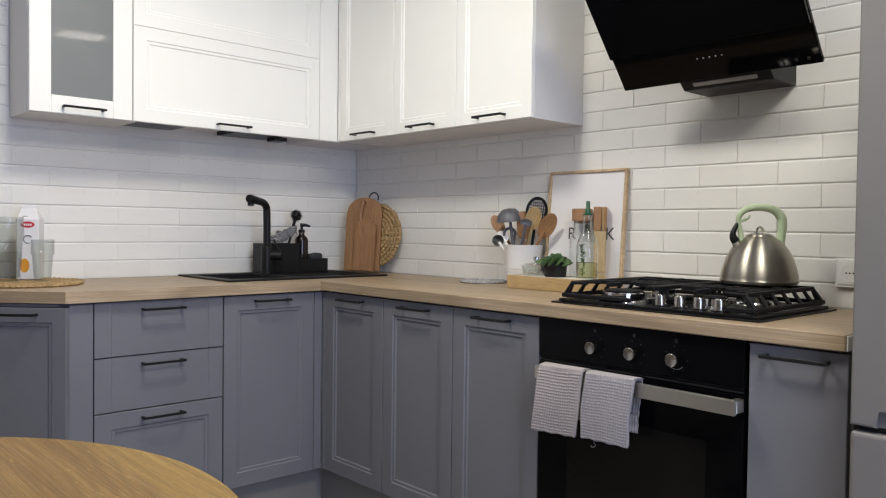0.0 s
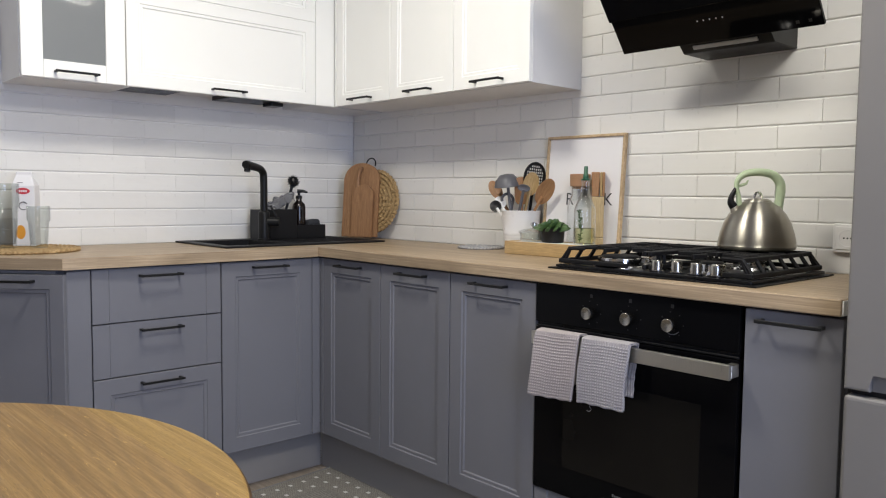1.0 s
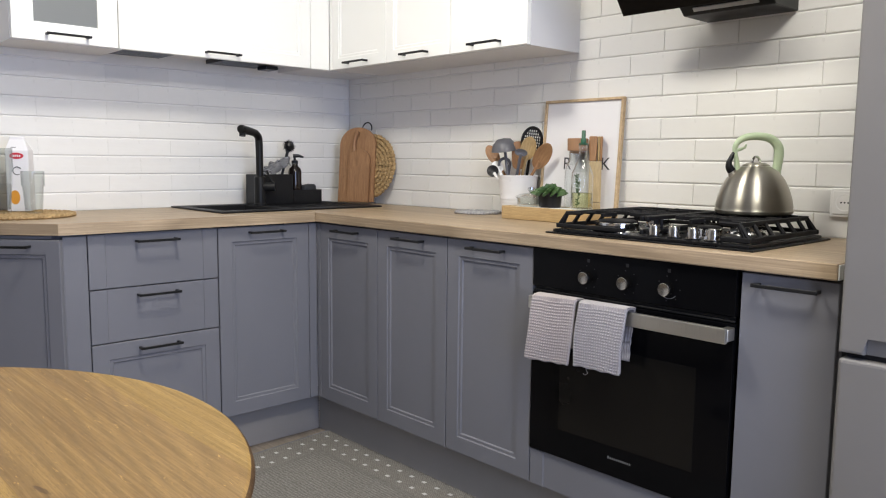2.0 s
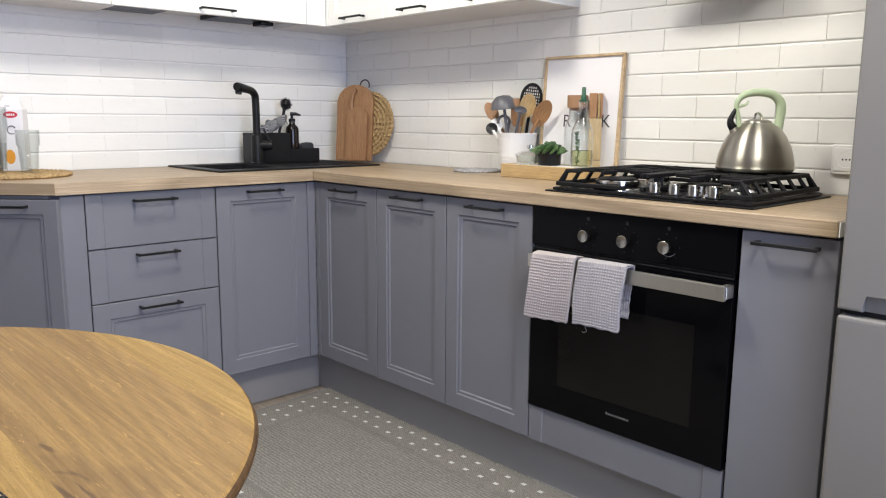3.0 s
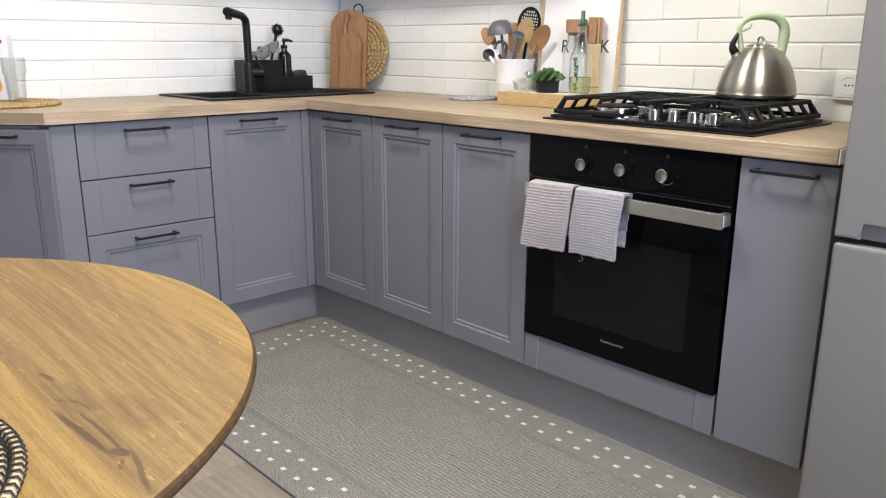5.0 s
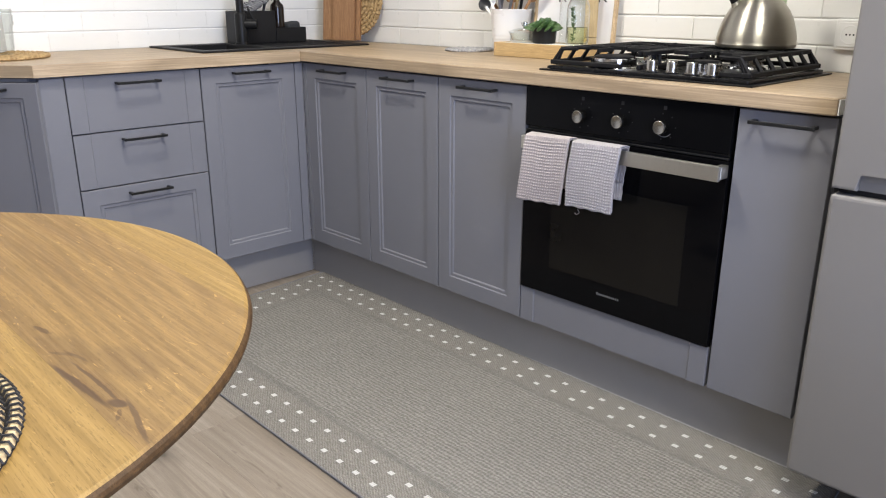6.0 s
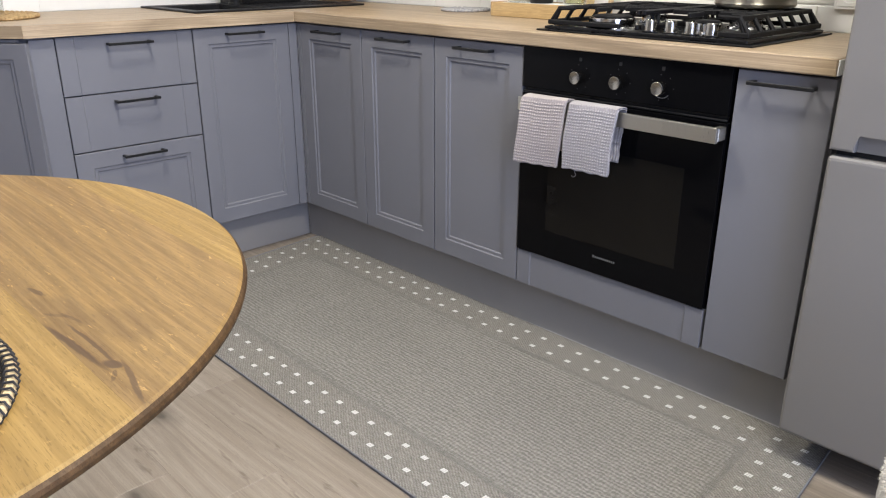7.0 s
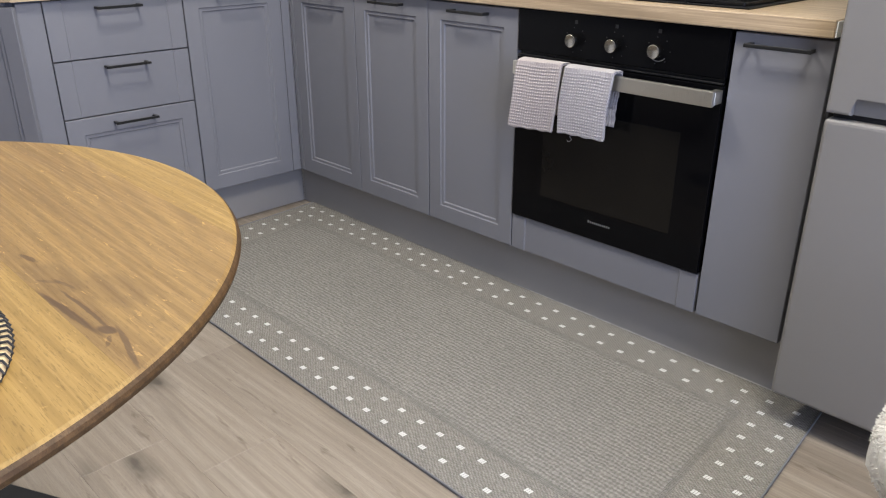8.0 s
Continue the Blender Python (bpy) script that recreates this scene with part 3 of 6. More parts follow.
def wall_unit(m, w, depth, label, kind):
    unit = thing("wall_cabinet", m, label, "cabinet", "white wall cabinets")
    back = -depth + 0.018
    g = 0.0015
    if kind == "door":
        part("body", box(0.0, w, back + 0.001, -0.004, UP0, UP1), CARCASS, unit)
        door = part("door", framed_front(g, w - g, UP0 + 0.002, UP1, back, 0.045), WHITE, unit)
        bar_handle(w / 2, UP0 + 0.022, -depth, door)
    elif kind == "lift":
        part("side_panel", box(0.0, 0.016, back + 0.001, -0.004, UP0, UP1), CARCASS, unit)
        part("side_panel", box(w - 0.016, w, back + 0.001, -0.004, UP0, UP1), CARCASS, unit)
        part("bottom_panel", box(0.0165, w - 0.0165, back + 0.001, -0.004, UP0 + 0.020, UP0 + 0.036), CARCASS, unit)
        part("top_panel", box(0.0165, w - 0.0165, back + 0.001, -0.004, UP1 - 0.016, UP1), CARCASS, unit)
        part("back_panel", box(0.0165, w - 0.0165, -0.02, -0.004, UP0 + 0.037, UP1 - 0.017), CARCASS, unit)
        low_flap = part("flap", framed_front(g, w - g, UP0 + 0.002, 1.8394, back, 0.048), WHITE, unit)
        part("flap", framed_front(g, w - g, 1.8406, UP1, back, 0.048), WHITE, unit)
        bar_handle(w * 0.49, UP0 + 0.022, -depth, low_flap)
        part("rack_rail", box(0.020, w * 0.27, back + 0.004, back + 0.160, UP0 + 0.003, UP0 + 0.0195, 0.002), BLACK_ENAMEL, unit, "black rail of the dish rack")
        rail = part("rack_rail", box(w * 0.52, w * 0.80, back + 0.004, back + 0.170, UP0 + 0.002, UP0 + 0.0195, 0.002), BLACK_ENAMEL, unit, "black rail of the dish rack")
        part("rack_bracket", box(w * 0.76, w * 0.83, back + 0.020, back + 0.095, UP0 - 0.014, UP0 + 0.0015, 0.003), BLACK_ENAMEL, rail)
    elif kind == "glass":
        part("side_panel", box(0.0, 0.016, back + 0.001, -0.004, UP0, UP1), CARCASS, unit)
        part("side_panel", box(w - 0.016, w, back + 0.001, -0.004, UP0, UP1), CARCASS, unit)
        for z in (UP0, 1.84, UP1 - 0.016):
            part("shelf", box(0.0165, w - 0.0165, back + 0.001, -0.004, z, z + 0.016), CARCASS, unit)
        part("back_panel", box(0.0165, w - 0.0165, -0.012, -0.004, UP0 + 0.017, UP1 - 0.017), CARCASS, unit)
        door = part("door", box(g, 0.070, -depth, back, UP0 + 0.002, UP1, 0.0015, 1), WHITE, unit, "white frame of a glazed door")
        for x0, x1, z0, z1 in ((w - 0.070, w - g, UP0 + 0.002, UP1), (0.0702, w - 0.0702, UP0 + 0.002, UP0 + 0.064), (0.0702, w - 0.0702, UP1 - 0.064, UP1)):
            part("door_rail", box(x0, x1, -depth, back, z0, z1, 0.0015, 1), WHITE, door)
        part("pane", box(0.066, w - 0.066, back - 0.010, back - 0.006, UP0 + 0.060, UP1 - 0.060), FROSTED, door, "frosted grey glass pane")
        bar_handle(w / 2, UP0 + 0.026, -depth, door)
    return unit


def frosted_glass():
    mat, tree, b = node_material("frosted_grey_glass", 0.45)
    b.inputs["Transmission Weight"].default_value = 0.55
    b.inputs["Coat Weight"].default_value, b.inputs["Coat Roughness"].default_value = 0.10, 0.02
    b.inputs["Base Color"].default_value = (0.36, 0.38, 0.38, 1)
    v = coords(tree)
    tree.links.new(ramp(tree, noise_out(tree, v, 40, 2), [(0.3, (0.40,) * 3), (0.7, (0.50,) * 3)]), b.inputs["Roughness"])
    return mat


FROSTED = frosted_glass()
U0, U1, U2, U3 = 0.268, 0.640, 1.012, 1.383
for x0, x1 in ((U0, U1), (U1, U2), (U2, U3)):
    wall_unit(pose(x0, 0, 0), x1 - x0, UPY, "white wall cabinet with a milled frame door", "door")
wall_unit(Matrix.Translation((0, -1.537, 0)) @ SINK, 0.346, UPX, "white wall cabinet with a frosted glass door", "glass")
wall_unit(Matrix.Translation((0, -1.190, 0)) @ SINK, 0.807, UPX, "wide white wall cabinet with two lift-up flaps", "lift")
filler = thing("corner_filler", pose(0, 0, 0), "white corner cabinet closing the gap between wall cabinets", "cabinet")
part("body", box(0.005, 0.232, -0.382, -0.005, UP0, UP1), CARCASS, filler)
part("strip", box(0.2335, 0.250, -0.382, -0.2875, UP0 + 0.002, UP1, 0.001, 1), WHITE, filler)
part("strip", box(0.2515, 0.2665, -0.287, -0.27, UP0 + 0.002, UP1, 0.001, 1), WHITE, filler)

# ---- more materials ----
DARK_GLASS = painted("dark_oven_window", (0.0062, 0.0057, 0.0050), 0.16, 0.25, 0.0)
DARK_GLASS.node_tree.nodes["Principled BSDF"].inputs["Specular IOR Level"].default_value = 0.16
KNOB_STEEL = metal("turned_knob_steel", (0.42, 0.40, 0.36), 0.20)
DARK_GREY = painted("grey_marking", (0.009, 0.009, 0.0095), 0.5)
LOGO_GREY = painted("pale_grey_marking", (0.13, 0.13, 0.13), 0.4)
SILVER_HANDLE = metal("satin_aluminium", (0.66, 0.64, 0.58), 0.33, (60, 1, 1))
LIGHT_STRIP = painted("pale_hood_lamp_strip", (0.42, 0.42, 0.42), 0.3)
GREEN_PLASTIC = painted("pale_green_plastic", (0.47, 0.57, 0.38), 0.35, 0.04, 0.05)
WHITE_PLASTIC = painted("white_plastic", (0.80, 0.79, 0.76), 0.35, 0.02, 0.05)
POT_ENAMEL = painted("white_enamel", (0.80, 0.79, 0.78), 0.30, 0.03, 0.05)
GRANITE = painted("black_granite_composite", (0.009, 0.009, 0.010), 0.50, 0.3, 0.4, 600)
SOAP_GLASS = painted("dark_brown_bottle", (0.009, 0.006, 0.005), 0.10, 0.2, 0.0)
GREY_NYLON = painted("grey_nylon", (0.105, 0.105, 0.115), 0.38, 0.1, 0.1)
BLACK_NYLON = painted("black_nylon", (0.009, 0.009, 0.010), 0.35, 0.1, 0.1)
for dull in (GRANITE, BLACK_NYLON):
    dull.node_tree.nodes["Principled BSDF"].inputs["Specular IOR Level"].default_value = 0.28
SPONGE = painted("dark_grey_sponge", (0.03, 0.032, 0.036), 0.9, 0.3, 0.9, 300)
PAPER = painted("white_paper", (0.78, 0.77, 0.78), 0.6, 0.01, 0.05)
INK = painted("dark_grey_ink", (0.06, 0.06, 0.065), 0.7)
RED_PRINT = painted("red_print", (0.55, 0.03, 0.05), 0.4)
ORANGE_PRINT = painted("orange_print", (0.75, 0.33, 0.04), 0.4, 0.25)
LEAF = painted("succulent_leaf", (0.062, 0.125, 0.038), 0.45, 0.35, 0.2)
CORK = painted("cork", (0.36, 0.205, 0.115), 0.85, 0.25, 0.8, 150)
SALT = painted("white_salt", (0.78, 0.78, 0.77), 0.7, 0.02, 0.8, 300)
CLEAR = glass("clear_glass", (0.955, 0.968, 0.964), 0.85)
GREENISH = glass("greenish_glass", (0.955, 0.975, 0.965), 0.8)
OIL = glass("pale_green_oil", (0.955, 0.960, 0.74), 0.3)
TUMBLER = glass("tumbler_glass", (0.930, 0.942, 0.936), 0.45, 0.32)
WATER = glass("water", (0.97, 0.98, 0.98), 0.5, 0.3)
POURER = painted("dark_green_plastic", (0.012, 0.085, 0.040), 0.35)
SPOON_BROWN = wood("brown_spoon_wood", (0.33, 0.168, 0.072), (0.49, 0.275, 0.130), (7.0, 7.0, 1.0), 0.5, 9.0)
SPOON_PALE = wood("pale_spoon_wood", (0.42, 0.28, 0.12), (0.58, 0.42, 0.20), (7.0, 7.0, 1.0), 0.5, 9.0)
BOARD_WOOD = wood("brown_board_wood", (0.28, 0.142, 0.064), (0.44, 0.245, 0.118), (8.0, 8.0, 1.0), 0.48, 6.0)
BAMBOO = wood("pale_bamboo", (0.50, 0.37, 0.19), (0.66, 0.52, 0.30), (8.0, 8.0, 1.0), 0.45, 7.0)
TRAY_WOOD = wood("pale_tray_wood", (0.48, 0.32, 0.14), (0.62, 0.44, 0.22), (1.0, 9.0, 9.0), 0.5, 6.0)
FRAME_WOOD = wood("picture_frame_wood", (0.52, 0.37, 0.21), (0.66, 0.50, 0.31), (1.0, 1.0, 1.0), 0.5, 14.0)


def straw(name, dark, light, scale):
    mat, tree, b = node_material(name, 0.75)
    v = coords(tree)
    n = noise_out(tree, v, scale, 4, 0.7)
    tree.links.new(ramp(tree, n, [(0.32, dark), (0.68, light)]), b.inputs["Base Color"])
    relief(tree, b, n, 0.6, 0.002)
    return mat


SEAGRASS = straw("woven_seagrass", (0.20, 0.12, 0.045), (0.52, 0.36, 0.17), 90)
NATURAL_STRAW = straw("natural_straw", (0.37, 0.27, 0.14), (0.60, 0.47, 0.27), 160)
BLACK_STRAW = straw("black_straw", (0.010, 0.009, 0.008), (0.03, 0.028, 0.025), 160)
FLUFF = straw("white_fleece", (0.44, 0.425, 0.39), (0.62, 0.605, 0.57), 60)
CLOTH_PINK = straw("off_white_waffle_cotton", (0.345, 0.303, 0.292), (0.455, 0.408, 0.395), 420)
CLOTH_GREY = straw("pale_grey_waffle_cotton", (0.315, 0.293, 0.296), (0.425, 0.402, 0.408), 420)
RUG_DOT = straw("cream_rug_yarn", (0.52, 0.505, 0.475), (0.64, 0.625, 0.595), 400)


def striped_cloth():
    mat, tree, b = node_material("black_and_white_striped_cloth", 0.85)
    w = put(tree, "ShaderNodeTexWave", Scale=75.0, Distortion=4.0, Detail=2.0)
    tree.links.new(coords(tree, turn=(0.4, 0.9, 0.3)), w.inputs["Vector"])
    tree.links.new(ramp(tree, w.outputs["Fac"], [(0.52, (0.015, 0.015, 0.018)), (0.66, (0.34, 0.34, 0.35))]), b.inputs["Base Color"])
    return mat


STRIPED = striped_cloth()


def rug_material(name, dark, light, angle, pitch):
    """Flat-woven yarn: two crossed ribs with a little unevenness."""
    mat, tree, b = node_material(name, 0.9, 0, 0.2)
    v = coords(tree, turn=(0, 0, angle))
    a = put(tree, "ShaderNodeTexWave", Scale=pitch, Distortion=4.5, Detail=3.0, Detail_Scale=2.0)
    c = put(tree, "ShaderNodeTexWave", Scale=pitch * 0.8, Distortion=4.5, Detail=3.0, Detail_Scale=2.0)
    c.bands_direction = "Y"
    for n in (a, c):
        tree.links.new(v, n.inputs["Vector"])
    weave = tree.nodes.new("ShaderNodeMath")
    weave.operation = "MULTIPLY_ADD"
    weave.inputs[1].default_value = 0.38
    tree.links.new(a.outputs["Fac"], weave.inputs[0])
    ribs_share = tree.nodes.new("ShaderNodeMath")
    ribs_share.operation, ribs_share.inputs[1].default_value = "MULTIPLY", 0.62
    tree.links.new(c.outputs["Fac"], ribs_share.inputs[0])
    tree.links.new(ribs_share.outputs[0], weave.inputs[2])
    base = ramp(tree, weave.outputs[0], [(0.20, dark), (0.85, light)])
    fleck = ramp(tree, noise_out(tree, coords(tree, (1, 5, 1)), 90, 4, 0.75), [(0.35, (0.62,) * 3), (0.65, (1.12,) * 3)])
    broad = ramp(tree, noise_out(tree, coords(tree), 3, 3), [(0.3, (0.94,) * 3), (0.7, (1,) * 3)])
    tree.links.new(mix(tree, 1.0, mix(tree, 1.0, base, fleck, "MULTIPLY"), broad, "MULTIPLY"), b.inputs["Base Color"])
    relief(tree, b, weave.outputs[0], 0.7, 0.003)
    return mat


RUG_MIDDLE = rug_material("grey_woven_rug_middle", (0.186, 0.175, 0.154), (0.290, 0.275, 0.244), 0.0, 32.0)
RUG_BORDER = rug_material("grey_woven_rug_border", (0.208, 0.194, 0.168), (0.296, 0.278, 0.243), 0.6, 60.0)
RUG_LINE = rug_material("grey_woven_rug_line", (0.190, 0.179, 0.158), (0.262, 0.248, 0.220), 0.0, 90.0)
RUG_HEM = painted("pale_rug_hem", (0.36, 0.35, 0.33), 0.9, 0.15, 0.5)
RUG_EDGE = painted("dark_rug_binding", (0.17, 0.17, 0.175), 0.9, 0.2, 0.5)

# ---- oven ----
OX0, OX1, OF = 1.686, 2.289, -0.587
oven = thing("oven", pose(0, 0, 0), "black glass built-in oven with a steel bar handle", "oven")
part("body", box(OX0 + 0.012, OX1 - 0.012, OF + 0.022, -0.03, 0.275, 0.860), BLACK_ENAMEL, oven)
panel = part("control_panel", box(OX0, OX1, OF, OF + 0.02, 0.752, 0.862, 0.002), BLACK_GLASS, oven, "glossy black control panel")
for kx in (1.877, 1.998, 2.117):
    knob = part("knob", lathe([(0, 0), (0.0165, 0), (0.0168, 0.003), (0.0166, 0.022), (0.0160, 0.0245), (0.0150, 0.0252), (0.0130, 0.0244), (0, 0.0244)], 28, (kx, OF, 0.797), Matrix.Rotation(radians(90), 3, "X")), KNOB_STEEL, oven, "brushed steel knob", True)
    for k in range(7):
        a = radians(-60 + 50 * k)
        px, pz = kx + 0.031 * math.sin(a), 0.797 + 0.031 * math.cos(a)
        part("scale_mark", box(px - 0.0014, px + 0.0014, OF - 0.0008, OF + 0.001, pz - 0.0014, pz + 0.0014), DARK_GREY, panel)
    part("scale_mark", box(kx - 0.004, kx + 0.004, OF - 0.0008, OF + 0.001, 0.837, 0.846), DARK_GREY, panel)
part("dial_arc", tube(arc((2.117, OF - 0.0004, 0.797), 0.0245, 200, 320, 16), 0.0010, 5), LOGO_GREY, panel)
part("vent_slot", box(OX0 + 0.004, OX1 - 0.004, OF + 0.012, OF + 0.02, 0.742, 0.7515), BLACK_ENAMEL, oven)
part("vent_lip", box(OX0 + 0.002, OX1 - 0.002, OF + 0.002, OF + 0.011, 0.7385, 0.743, 0.001, 1), CAST_IRON, oven)
door = part("door", box(OX0, OX1, OF, OF + 0.02, 0.273, 0.736, 0.002), BLACK_GLASS, oven, "glossy black oven door")
part("window", box(1.790, 2.200, OF - 0.0008, OF + 0.002, 0.355, 0.615, 0.0004, 1), DARK_GLASS, door, "darkly tinted oven window")
bm = bmesh.new()
add_box(bm, 1.708, 2.290, -0.632, -0.621, 0.696, 0.732, 0.002)
for hx in (1.708, 2.271):
    add_box(bm, hx, hx + 0.019, -0.622, OF + 0.001, 0.699, 0.729, 0.0015, 1)
part("handle", bm, SILVER_HANDLE, door, "satin aluminium bar handle")
for k in range(11):
    lx = 1.958 + 0.0066 * k
    part("logo_mark", box(lx, lx + (0.0044 if k else 0.0042), OF - 0.0008, OF + 0.001, 0.3195, 0.3245 if k else 0.3265), LOGO_GREY, door)
# panel below the oven
under = thing("oven_base_panel", pose(0, 0, 0), "grey milled panel below the built-in oven", "panel")
part("front", grooved_front(OX0 - 0.001, OX1 + 0.001, KICK, 0.2695, FRONT, 0.048), GREY, under)
part("box", box(OX0 + 0.01, OX1 - 0.01, FRONT + 0.002, -0.03, KICK, 0.2695), GREY, under)


def towel(x0, x1, low, material, label, tilt, seed):
    """A folded waffle cloth over the oven handle; its path runs from the back hem over the bar to the front hem."""
    rnd = random.Random(seed)
    t = thing("tea_towel", pose(0, 0, 0), label, "towel", "tea towels on the oven handle")
    back = [(-0.611, 0.60 + 0.132 * k / 22) for k in range(23)]
    over = [(-0.6265 + 0.0155 * math.cos(radians(180 * k / 8)), 0.733 + 0.006 * math.sin(radians(180 * k / 8))) for k in range(1, 8)]
    front = [(-0.642 - 0.004 * math.sin(math.pi * k / 105), 0.732 - (0.732 - low) * k / 105) for k in range(106)]
    for shift, zs in ((0.0, 0.0), (-0.0045, 0.004)):
        bm = bmesh.new()
        path = back + over + front if shift else back[8:] + over + front[:-2]
        path = [(y + shift * (1 if y < -0.6265 else -0.3), z + (zs if z > 0.733 else 0)) for y, z in path]
        cols = 152
        grid = []
        for i, (y, z) in enumerate(path):
            row = []
            for k in range(cols + 1):
                u = k / cols
                x = x0 + (x1 - x0) * u + 0.10 * (z - 0.56) + 0.003 * math.sin(9 * z + seed)
                sag = tilt * (u - 0.5) * (1 if y < -0.6265 else 0.3)
                cell = max(abs(math.sin(math.pi * 19 * (u + 0.003 * math.sin(60 * z)))) ** 3, abs(math.sin(math.pi * (i + 0.8 * math.sin(7 * u + seed)) / 5.0)) ** 3)
                fold = 0.0030 * math.sin(5.0 * u + seed) * max(0.0, (0.74 - z) / 0.18)
                out = -1 if y < -0.6265 else 1
                row.append(bm.verts.new((x + 0.0015 * math.sin(40 * z + seed), y + (0.0036 * cell + 0.0003 * rnd.random()) * out + fold * (out if out < 0 else 0), z - sag + 0.0012 * math.sin(21 * u + seed) * (i > len(path) - 4))))
            grid.append(row)
        for a, b in zip(grid, grid[1:]):
            for k in range(cols):
                bm.faces.new((a[k], a[k + 1], b[k + 1], b[k]))
        ob = part("cloth_layer", bm, material, t, smooth=True)
        mod = ob.modifiers.new("thick", "SOLIDIFY")
        mod.thickness, mod.offset = 0.0022, 0
    return t


towel(1.717, 1.864, 0.560, CLOTH_PINK, "off-white waffle tea towel hanging over the oven handle", -0.006, 1)
grey_towel = towel(1.8775, 2.023, 0.570, CLOTH_GREY, "pale grey waffle tea towel hanging over the oven handle", -0.004, 4)
part("loose_thread", tube(smooth_path([(1.925, -0.643, 0.572), (1.921, -0.644, 0.563), (1.927, -0.645, 0.556), (1.918, -0.645, 0.549), (1.912, -0.644, 0.552)]), 0.0005, 5), CLOTH_GREY, grey_towel, "frayed loose thread")

# ---- hob ----
HX0, HX1, HY0, HY1 = 1.693, 2.304, -0.548, -0.090
hob = thing("gas_hob", pose(0, 0, 0.006), "black gas hob with cast iron grates set in the worktop", "hob")
plate = bmesh.new()
add_box(plate, HX0, HX1, HY0, HY1, TOP - 0.0055, TOP - 0.0010, 0.0015, 1)
add_box(plate, HX0 + 0.016, HX1 - 0.016, HY0 + 0.012, HY1 - 0.016, TOP - 0.0012, TOP + 0.008, 0.0075, 3)
part("plate", plate, BLACK_ENAMEL, hob)


def grate(x0, x1, open_left):
    bm = bmesh.new()
    y0, y1, zb, zt, s, bar = HY0 + 0.022, HY1 - 0.03, 0.911, 0.953, 0.030, 0.0055
    inner0, inner1 = (x0 + s, x1 - 0.004) if open_left else (x0 + 0.004, x1 - s)
    add_box(bm, *((x0, x1 - 0.05) if open_left else (x1 - 0.075, x1)), y0, y0 + 0.011, zb, zb + 0.012, 0.002, 1)
    for k in range(5):
        yk = y0 + 0.215 + (y1 - y0 - 0.26) * k / 4
        add_box(bm, inner0, inner1, yk - 0.0035, yk + 0.0035, zt - 0.007, zt - 0.001, 0.001, 1)
    add_box(bm, x0, x1, y1 - 0.011, y1, zb, zb + 0.012, 0.002, 1)
    for xa in (x0, x1 - 0.011):
        add_box(bm, xa, xa + 0.011, y0 + 0.011, y1 - 0.011, zb, zb + 0.012, 0.002, 1)
    ends = [(x0 + 0.006, inner0)] if open_left else [(x1 - 0.006, inner1)]
    count = 7
    for k in range(count):
        y = y0 + 0.012 + (y1 - y0 - 0.024) * k / (count - 1)
        for xe, xi in ends:
            add_tube(bm, [(xe, y, zb + 0.008), (xi, y, zt), (xi + (0.052 if xi > xe else -0.052), y, zt + 0.001)], [bar * 1.15, bar, bar * 0.9], 6)
    for xe, xi in ends:
        add_box(bm, xi - 0.005, xi + 0.005, y0 + 0.01, y1 - 0.01, zt - 0.006, zt + 0.005, 0.0015, 1)
    xm = (inner0 + inner1) / 2
    for y in (y0 + 0.155, (y0 + y1) / 2, y1 - 0.012):
        add_box(bm, inner0, inner1, y - 0.005, y + 0.005, zt - 0.006, zt + 0.005, 0.0015, 1)
    far = inner1 if open_left else inner0
    add_box(bm, far - 0.005, far + 0.005, y0 + 0.01, y1 - 0.01, zt - 0.006, zt + 0.005, 0.0015, 1)
    for yc in ((y0 * 3 + y1) / 4, (y0 + 3 * y1) / 4):
        for dx, dy in ((1, 0), (-1, 0), (0, 1), (0, -1)):
            reach = 0.095 if dx else 0.095
            add_box(bm, *sorted((xm + dx * 0.028 - 0.004 * abs(dy), xm + dx * reach + 0.004 * abs(dy))) if dx else (xm - 0.004, xm + 0.004),
                    *(sorted((yc + dy * 0.028, yc + dy * reach)) if dy else (yc - 0.004, yc + 0.004)), zt - 0.005, zt + 0.006, 0.0012, 1)
    for xa in (x0 + 0.012, x1 - 0.012):
        add_tube(bm, [(xa, y1 - 0.012, zb), (xa + (s - 0.01) * (1 if xa < xm else -1), y1 - 0.012, zt)], bar, 6)
        if not (xa < xm and not open_left) and not (xa > xm and open_left):
            add_tube(bm, [(xa, y0 + 0.012, zb), (xa + (s - 0.01) * (1 if xa < xm else -1), y0 + 0.012, zt)], bar, 6)
    for y in (y0 + 0.08, y1 - 0.08, y1 - 0.012):
        add_tube(bm, [(far, y, zb), (far, y, zt)], bar, 6)
    return part("grate", bm, CAST_IRON, hob, "black cast iron grate")


grate(1.714, 1.992, True)
grate(2.000, 2.284, False)
for bx, by, r in ((1.868, -0.445, 0.062), (1.862, -0.225, 0.036), (2.135, -0.435, 0.036), (2.135, -0.225, 0.044)):
    burner = part("burner", lathe([(0, 0.009), (r * 1.25, 0.009), (r * 1.2, 0.014), (r, 0.016), (r, 0.032), (r * 0.9, 0.034), (0, 0.034)], 32, (bx, by, TOP - 0.001)), CHROME, hob, "bright burner ring", True)
    part("burner_cap", lathe([(0, 0.0342), (r * 0.82, 0.0342), (r * 0.84, 0.037), (r * 0.74, 0.040), (0, 0.041)], 32, (bx, by, TOP - 0.001)), CAST_IRON, burner, "", True)
